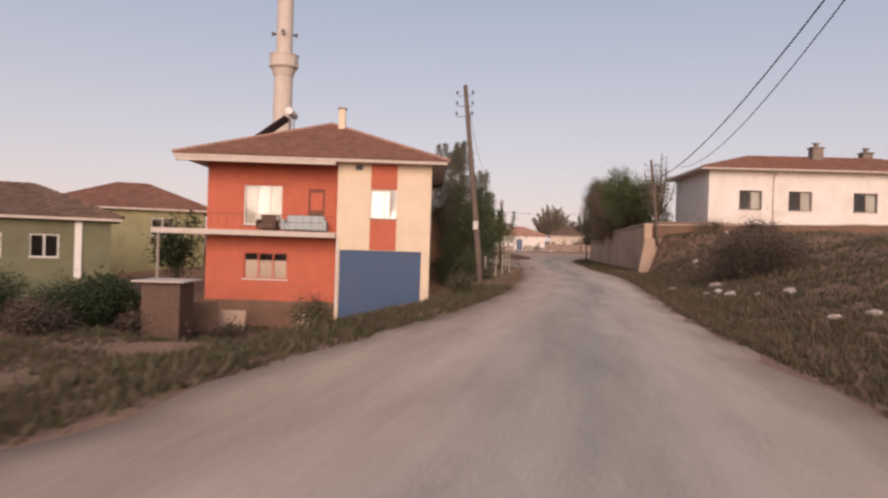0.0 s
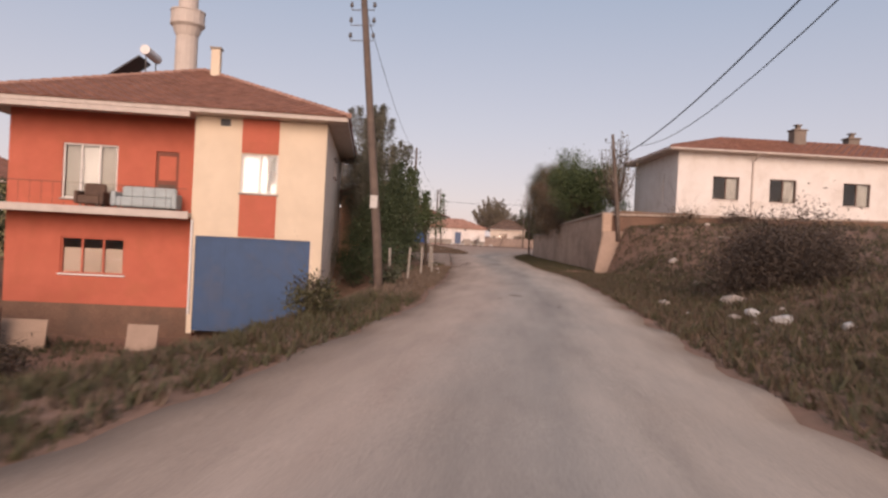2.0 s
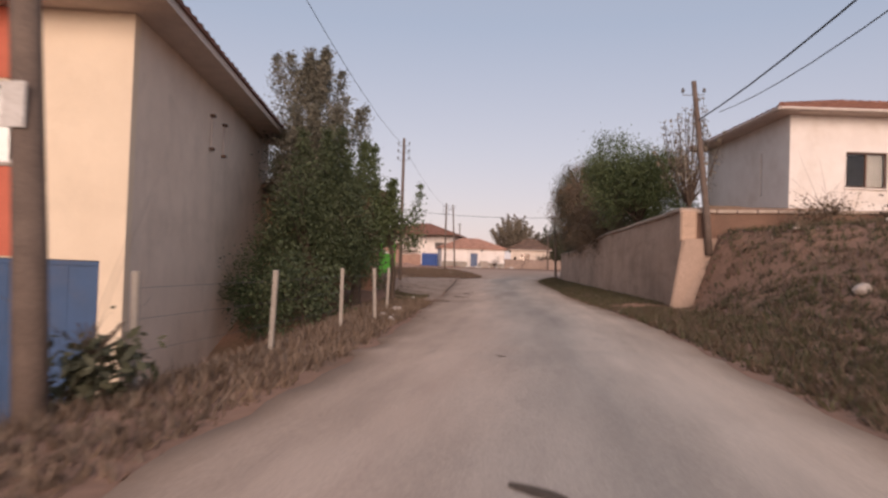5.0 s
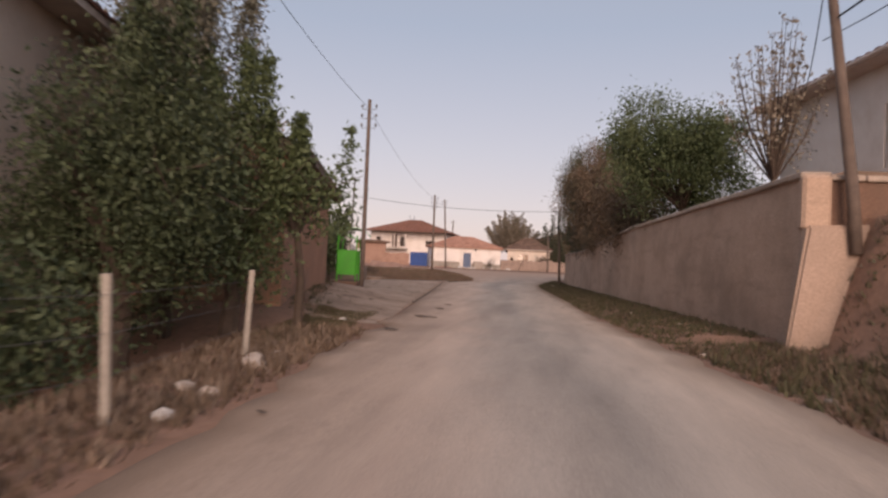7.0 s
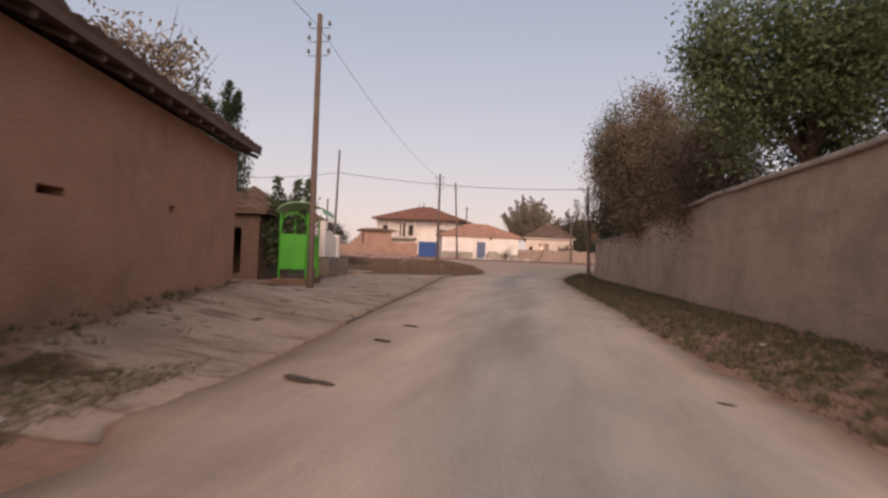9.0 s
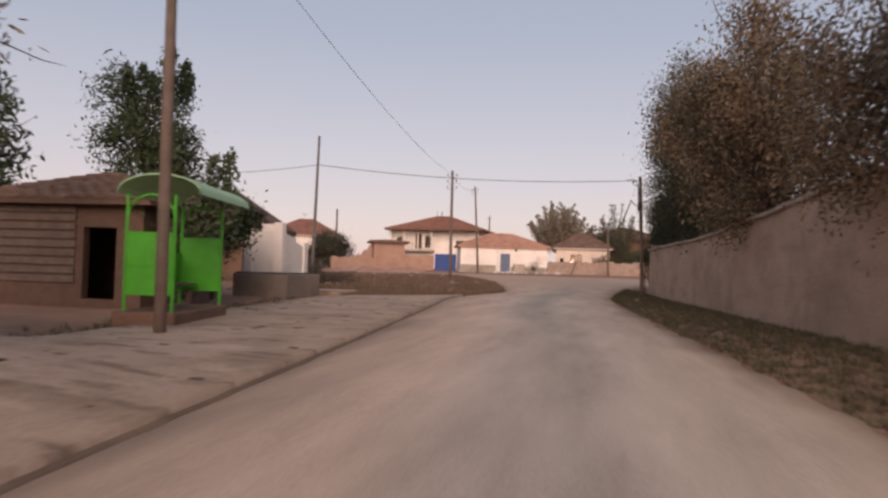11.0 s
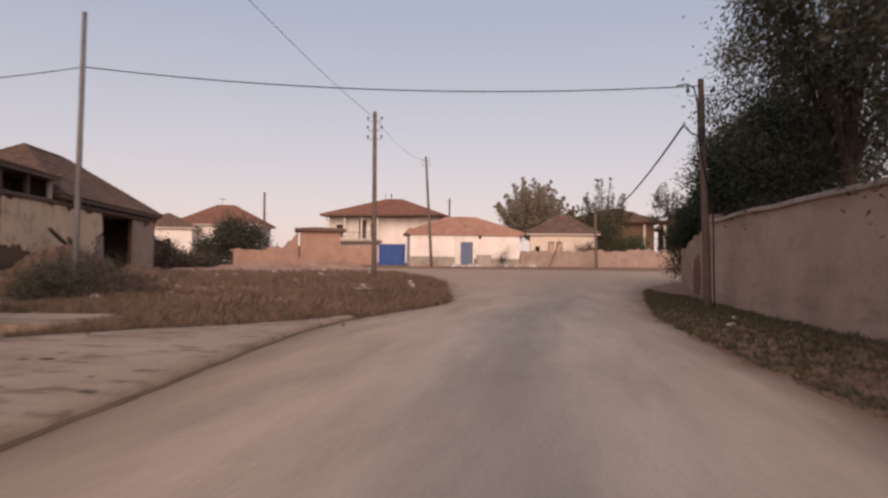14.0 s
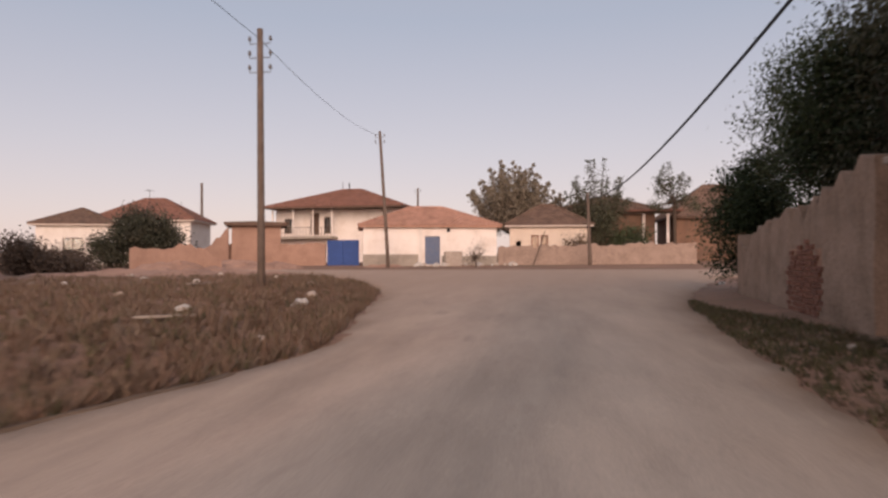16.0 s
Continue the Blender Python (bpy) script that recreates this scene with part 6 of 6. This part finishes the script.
# ---- things on and beside the orange house ----
def solar_heater():
    s = thing("solar_water_heater", "roof-top solar water heater with dark panel and white tank", "water heater", (-15.6, 33.4, 6.95), 12.7)
    bm = bmesh.new()
    v = [bm.verts.new(q) for q in ((-1.9, -0.1, 0.35), (0.0, -0.1, 1.75), (0.0, 1.5, 1.75), (-1.9, 1.5, 0.35), (-1.92, -0.1, 0.42), (-0.02, -0.1, 1.82), (-0.02, 1.5, 1.82), (-1.92, 1.5, 0.42))]
    for f in ((0, 1, 2, 3), (4, 7, 6, 5), (0, 4, 5, 1), (1, 5, 6, 2), (2, 6, 7, 3), (3, 7, 4, 0)):
        bm.faces.new([v[i] for i in f])
    part("collector", bm, M_DARK, s)
    part("tank", tube(bmesh.new(), [(0.25, -0.2, 2.05), (0.25, 1.6, 2.05)], 0.21, 12), M_FRAME_W, s)
    bm = bmesh.new()
    for y in (0.0, 1.4):
        tube(bm, [(0.25, y, 1.85), (0.25, y, -0.2)], 0.03, 5)
        tube(bm, [(-1.7, y, 0.4), (-1.7, y, -0.4)], 0.03, 5)
        tube(bm, [(-1.7, y, -0.2), (0.25, y, 0.6)], 0.025, 5)
    part("stand", bm, M_METAL_POLE, s)
    return s


solar_heater()


def balcony_sofa():
    s = thing("sofa", "old grey-green covered sofa on the balcony", "sofa", (-12.9, 27.75, 1.88), 12.7)
    part("seat", boxed(0, 1.9, 0, 0.75, 0.1, 0.45, bevel=0.05), M_CLOTH, s)
    part("backrest", boxed(0, 1.9, 0.62, 0.85, 0.452, 0.85, bevel=0.06), M_CLOTH, s)
    for x in (-0.18, 1.905):
        part("armrest", boxed(x, x + 0.17, 0, 0.8, 0.1, 0.62, bevel=0.04), M_CLOTH, s)
    for x in (0.05, 1.75):
        for y in (0.05, 0.65):
            part("leg", boxed(x, x + 0.08, y, y + 0.08, 0, 0.099), M_WOOD, s)


balcony_sofa()


def balcony_chair():
    s = thing("armchair", "dark worn armchair beside the balcony sofa", "armchair", (-14.15, 27.45, 1.88), 12.7)
    part("seat", boxed(0, 0.75, 0, 0.7, 0.12, 0.42, bevel=0.04), M_FRAME_D, s)
    part("backrest", boxed(0, 0.75, 0.55, 0.72, 0.423, 0.85, bevel=0.04), M_FRAME_D, s)
    for x in (-0.12, 0.752):
        part("armrest", boxed(x, x + 0.118, 0, 0.7, 0.12, 0.58, bevel=0.03), M_FRAME_D, s)
    for x in (0.05, 0.62):
        for y in (0.05, 0.58):
            part("leg", boxed(x, x + 0.07, y, y + 0.07, 0, 0.118), M_WOOD, s)


balcony_chair()


def yard_clutter():
    s = thing("lean_to_shed", "low dark lean-to shed with a pale sheet roof", "shed", (-15.3, 20.0, -2.3), 12)
    part("wall", boxed(0, 1.5, 0, 1.6, -0.6, 1.95), M_FRAME_D, s)
    part("roof", boxed(-0.3, 1.75, -0.3, 1.9, 1.953, 2.01), M_FASCIA, s)
    for k, (x, y, w, hgt, m, lab) in enumerate(((-15.2, 25.2, 1.5, 1.0, M_WALL, "pale concrete panel leaning in the yard"), (-11.6, 26.6, 1.0, 0.9, M_BUTTRESS, "pale board leaning beside the house"))):
        p = thing("loose_slab", lab, "slab", (x, y, land(x, y)), 12)
        ob = part("board", boxed(0, w, 0, 0.07, -0.05, hgt), m, p)
        ob.matrix_basis = pose(0, 0, 0, -14, 0, 0)
    coped_wall("yard_wall", "low dark yard wall in front of the gardens", (-30, 16.0), (-14.5, 24.5), lambda u: -1.45, 0.25, M_MUD_DARK, -3.4, coping=False, sag=0.1)


yard_clutter()


# ---- stones, litter, clods ----
def lump(name, label, category, at, size, mat, seed, flat=0.6, group="", long=1.0, turn=None):
    rng = random.Random(seed)
    bm = bmesh.new()
    bmesh.ops.create_icosphere(bm, subdivisions=2, radius=1)
    for v in bm.verts:
        k = 1 + 0.35 * noise.noise(v.co * 1.3 + Vector((seed, 0, 0)))
        v.co = Vector((v.co.x * size * k * long, v.co.y * size * k * rng.uniform(0.95, 1.05) * 0.8, v.co.z * size * flat * k))
    ob = new(name, finish(bm, name, mat))
    ob.matrix_world = pose(at[0], at[1], at[2] + size * flat * 0.55, 0, 0, rng.uniform(0, 360) if turn is None else turn)
    return tagged(ob, label, category, group=group)


def road_top(x, y):
    return road_z(y) + 0.05


for k, (x, y, s) in enumerate(((1.36, 22.1, 0.14), (1.0, 20.9, 0.05), (2.3, 19.5, 0.05), (-1.87, 46.8, 0.13), (-1.94, 48.9, 0.12), (-1.58, 43.6, 0.11), (-1.85, 43.7, 0.16), (-1.78, 40.2, 0.13), (0.8, 27.5, 0.06), (-1.2, 33.0, 0.05), (2.0, 44.0, 0.06), (1.6, 51.0, 0.06))):
    lump("clod", "dark dried clod of earth on the road", "clod", (x, y, road_top(x, y)), s * 0.62, M_CLOD, k, 0.11, "clods on the road", 2.4, 18 * ((k * 5) % 5 - 2))
# dried mud and broken slabs on the worn concrete before the mud house and on the forecourt
mud_rng = random.Random(21)
for k in range(64):
    y = mud_rng.uniform(45.5, 73)
    x = apron_left(y) + (apron_right(y) - apron_left(y)) * (mud_rng.uniform(0.05, 0.95) if y > 52 else mud_rng.uniform(0.0, 0.7))
    lump("dried_mud", "thin dark crust of dried mud on worn concrete", "dried mud", (x, y, road_z(y) + terrace(x, y) + 0.012 + 0.075 * ease(43, 51, y)), mud_rng.uniform(0.03, 0.085), (M_CLOD, M_MUD_DARK)[k % 2], 300 + k, 0.1, "dried mud crusts", mud_rng.uniform(1.1, 1.9), mud_rng.uniform(-25, 25))
for k, (x, y, s) in enumerate(((5.1, 23.0, 0.13), (7.38, 32.9, 0.36), (4.04, 44.3, 0.1), (-2.4, 36.3, 0.12), (-2.44, 35.7, 0.2), (3.49, 39.4, 0.09), (-3.09, 41.5, 0.12), (-2.28, 33.8, 0.17), (3.44, 48.3, 0.1), (-6.1, 49.9, 0.14), (-8.04, 93.7, 0.3), (-5.97, 85.5, 0.15), (-8.4, 87.7, 0.25), (6.6, 19.0, 0.2), (5.6, 17.5, 0.16), (6.4, 15.8, 0.22), (8.8, 24.0, 0.2), (9.5, 36.5, 0.2), (-2.6, 24.5, 0.13), (-2.2, 29.5, 0.08), (1.9, 85.0, 0.12), (2.1, 68.0, 0.09), (2.5, 58.0, 0.08), (-9.3, 75.7, 0.1), (-10.2, 77.0, 0.12), (-9.6, 78.2, 0.1), (-12.5, 92.0, 0.2), (-13.6, 98.0, 0.25), (-9.6, 104.0, 0.2), (-16.0, 88.0, 0.2), (-7.4, 90.6, 0.16), (-9.2, 97.0, 0.22), (-12.0, 88.3, 0.18), (-14.0, 85.5, 0.2), (-10.6, 84.0, 0.16), (-18.2, 96.0, 0.24), (-6.6, 87.6, 0.1), (-15.2, 103.0, 0.22), (-11.8, 100.6, 0.2), (-20.5, 107.5, 0.26), (2.0, 80.2, 0.12), (7.9, 38.2, 0.16), (10.4, 38.9, 0.2), (11.8, 39.6, 0.18), (6.9, 27.2, 0.2), (5.0, 19.8, 0.12), (6.3, 21.2, 0.46), (4.9, 21.9, 0.28), (5.9, 18.6, 0.3), (3.95, 35.6, 0.12), (4.4, 35.1, 0.14), (-17.5, 96.6, 0.2), (-9.5, 83.7, 0.14), (-6.95, 80.6, 0.14), (-7.45, 91.3, 0.34), (-5.5, 83.6, 0.1), (1.6, 78.7, 0.16), (-13.25, 80.4, 0.2), (-13.1, 81.2, 0.18), (-12.85, 81.7, 0.2), (-12.4, 82.3, 0.18), (-2.28, 35.3, 0.26), (-2.0, 33.7, 0.14), (-1.85, 32.7, 0.16), (5.5, 18.4, 0.24), (7.05, 15.3, 0.34), (4.67, 102.8, 0.22), (4.8, 99.7, 0.16), (-19.6, 103.6, 0.3), (-17.4, 101.0, 0.22), (6.45, 10.1, 0.22), (7.0, 9.75, 0.26), (6.0, 17.3, 0.3))):
    lump("stone", "pale rough stone lying on the verge", "stone", (x, y, land(x, y)), s * 0.62, M_STONE if k % 3 else M_LITTER, 100 + k, 0.55, "roadside stones")
for k, (x, y, a, L) in enumerate(((-7.7, 85.9, 35, 0.9), (9.6, 32.6, -20, 1.3), (-12.2, 95.5, 80, 1.1))):
    p = thing("weathered_plank", "pale weathered plank lying in dry weeds", "plank", (x, y, land(x, y) + 0.06), a, "loose planks")
    part("board", boxed(-L / 2, L / 2, -0.07, 0.07, 0, 0.035, bevel=0.006), M_STONE, p)
p = thing("leaning_stick", "thin dark stick leaning on a yard wall", "stick", (-2.4, 127.4, land(-2.4, 127.4)), 8)
part("stick", tube(bmesh.new(), [(-0.3, 0.0, -0.05), (0.2, 0.3, 1.2), (0.7, 0.62, 2.6)], [0.05, 0.045, 0.03], 6), M_BARK, p)
rng0 = random.Random(5)
for k in range(26):
    x = -11.0 + rng0.uniform(0, 7.2)
    y = 124.6 + 0.27 * (x + 15) - rng0.uniform(0.0, 1.6)
    lump("rubble_stone", "stone in a heap by the blue door", "stone", (x, y, land(x, y)), rng0.uniform(0.12, 0.3), M_STONE if k % 2 else M_LITTER, 200 + k, 0.7, "stones by the door")
c = thing("concrete_block", "square pale plastered block beside the blue door", "block", (-9.1, 125.8, land(-9.1, 125.8)), 15)
part("block", boxed(0, 1.25, -0.7, 0, -0.1, 1.05, bevel=0.03), M_STONE, c)


# ---- weeds ----
def weeds(name, label, area, count, height, mat, seed, lean=0.45, blades=7):
    """Tufts of withered grass and thistle, too many to count."""
    rng = np.random.default_rng(seed)
    vs = []
    made = 0
    while made < count:
        x, y = area(rng)
        if x is None:
            continue
        made += 1
        z = max(land(x, y), road_z(y) + terrace(x, y) if 41 < y < 53 and x < 0 else -9) - 0.02
        hh = height * rng.uniform(0.35, 1.25)
        for _ in range(blades):
            a, r = rng.uniform(0, 2 * math.pi), rng.uniform(0, 0.12)
            bx, by = x + r * math.cos(a), y + r * math.sin(a)
            w = rng.uniform(0.008, 0.022)
            L = hh * rng.uniform(0.5, 1.0)
            tx, ty = bx + L * lean * rng.normal(), by + L * lean * rng.normal()
            px, py = -math.sin(a) * w, math.cos(a) * w
            vs += [(bx - px, by - py, z), (bx + px, by + py, z), (tx, ty, z + L)]
    me = bpy.data.meshes.new(name)
    n = len(vs) // 3
    me.from_pydata(vs, [], [(3 * i, 3 * i + 1, 3 * i + 2) for i in range(n)])
    me.materials.append(mat)
    return tagged(new(name, me), label, "weeds", kind="stuff")


def bank_area(rng):
    y = rng.uniform(-2, 40.5)
    x = along(y, ROAD_RIGHT) + 0.15 + abs(rng.normal()) * 3.2
    return (x, y) if x < 15 else (None, None)


def left_area(rng):
    y = rng.uniform(-2, 40)
    x = along(y, ROAD_LEFT) - 0.1 - abs(rng.normal()) * 2.2
    return (x, y) if x > -4.4 or y < 27 else (None, None)


def wall_foot_area(rng):
    y = rng.uniform(41, 96)
    a, b = along(y, ROAD_RIGHT), WALL_X(y) - 0.05
    return (rng.uniform(a + 0.04 * (b - a), b), y) if b > a else (None, None)


def mound_area(rng):
    y = rng.uniform(74, 108)
    x = (along(y, ROAD_LEFT) if y > 79.5 else apron_left(y)) - 0.15 - rng.uniform(0, 1) ** 1.6 * (22 if y > 80 else 7)
    if y + 0.35 * (-x - 8) > 99 + 9 * rng.uniform(0, 1) or (x < -10.9 and y < 75.2) or (-13.5 < x < -10.2 and y < 77.3):
        return (None, None)
    return (x, y)


def forecourt_area(rng):
    y = rng.uniform(42, 80)
    x = apron_left(y) + rng.normal() * 0.5 - 0.2
    return (x, y)


weeds("bank_weeds", "withered brown weeds on the bank", bank_area, 6000, 0.22, M_WEED, 1)
weeds("bank_green_weeds", "patchy olive weeds low on the bank", bank_area, 6500, 0.2, M_WEED_GREEN, 2)
weeds("verge_weeds", "withered weeds along the road verge", left_area, 3600, 0.17, M_WEED, 3)
def fence_area(rng):
    y = rng.uniform(19.5, 40)
    x = along(y, ROAD_LEFT) - 0.15 - abs(rng.normal()) * 1.1
    return (x, y) if x > -4.2 else (None, None)


def near_verge_area(rng):
    x, y = left_area(rng)
    return (x, y) if x is not None and y < 21 else (None, None)


weeds("fence_weeds", "bleached dry weeds along the wire fence", fence_area, 1500, 0.2, M_WEED_PALE, 14)
weeds("verge_green_weeds", "olive green weeds along the verge", near_verge_area, 4400, 0.18, M_WEED_GREEN, 4)
weeds("wall_foot_weeds", "low weeds along the foot of the garden wall", wall_foot_area, 6200, 0.14, M_WEED_GREEN, 5)
weeds("wall_foot_dry_weeds", "dry brown weeds along the foot of the garden wall", wall_foot_area, 2200, 0.12, M_WEED, 15)
def bank_top_area(rng):
    y = rng.uniform(12, 40.8)
    x = along(y, ROAD_RIGHT) + rng.uniform(1.2, 10)
    return (x, y) if y < 41.0 + (x - 5.5) * 0.14 - 0.2 else (None, None)


weeds("bank_top_weeds", "bleached thistles high on the bank", bank_top_area, 1500, 0.26, M_WEED_PALE, 12)
weeds("bank_top_green_weeds", "olive weeds high on the bank", bank_top_area, 3200, 0.24, M_WEED_GREEN, 13)
weeds("mound_weeds", "dry thistles and grass on the waste ground", mound_area, 5200, 0.26, M_WEED_PALE, 6)
weeds("mound_brown_weeds", "withered brown weeds on the waste ground", mound_area, 6500, 0.26, M_WEED_RED, 18)
weeds("mound_green_weeds", "olive weeds on the waste ground", mound_area, 1700, 0.24, M_WEED_GREEN, 7)
def mud_house_area(rng):
    y = rng.uniform(37.5, 52)
    a, b = -3.9 - 0.2294 * max(0.0, y - 42.2), along(y, ROAD_LEFT) - 0.5
    x = rng.uniform(a, b)
    return (x, y) if noise.noise((x * 0.75, y * 0.6, 2.0)) + 0.05 * rng.normal() > 0.05 + 0.03 * max(0, y - 47) - 0.4 * (1 - ease(41.5, 43.5, y)) else (None, None)


weeds("house_front_weeds", "olive weeds before the mud house", mud_house_area, 5200, 0.06, M_WEED_GREEN, 9)
weeds("house_front_dry_weeds", "dry brown weeds before the mud house", mud_house_area, 2800, 0.06, M_WEED, 10)
def yard_area(rng):
    x, y = rng.uniform(-17, -4.2), rng.uniform(4, 27.5)
    return (x, y) if noise.noise((x * 0.3, y * 0.3, 5.0)) + 0.2 * rng.normal() > -0.12 else (None, None)


weeds("yard_weeds", "dark olive weeds on the sunken ground before the orange house", yard_area, 5200, 0.3, M_WEED_GREEN, 16)
weeds("yard_dry_weeds", "dry brown weeds on the sunken ground before the orange house", yard_area, 2600, 0.26, M_WEED, 17)
weeds("forecourt_weeds", "sparse weeds along the edge of the forecourt", forecourt_area, 700, 0.16, M_WEED_GREEN, 8)
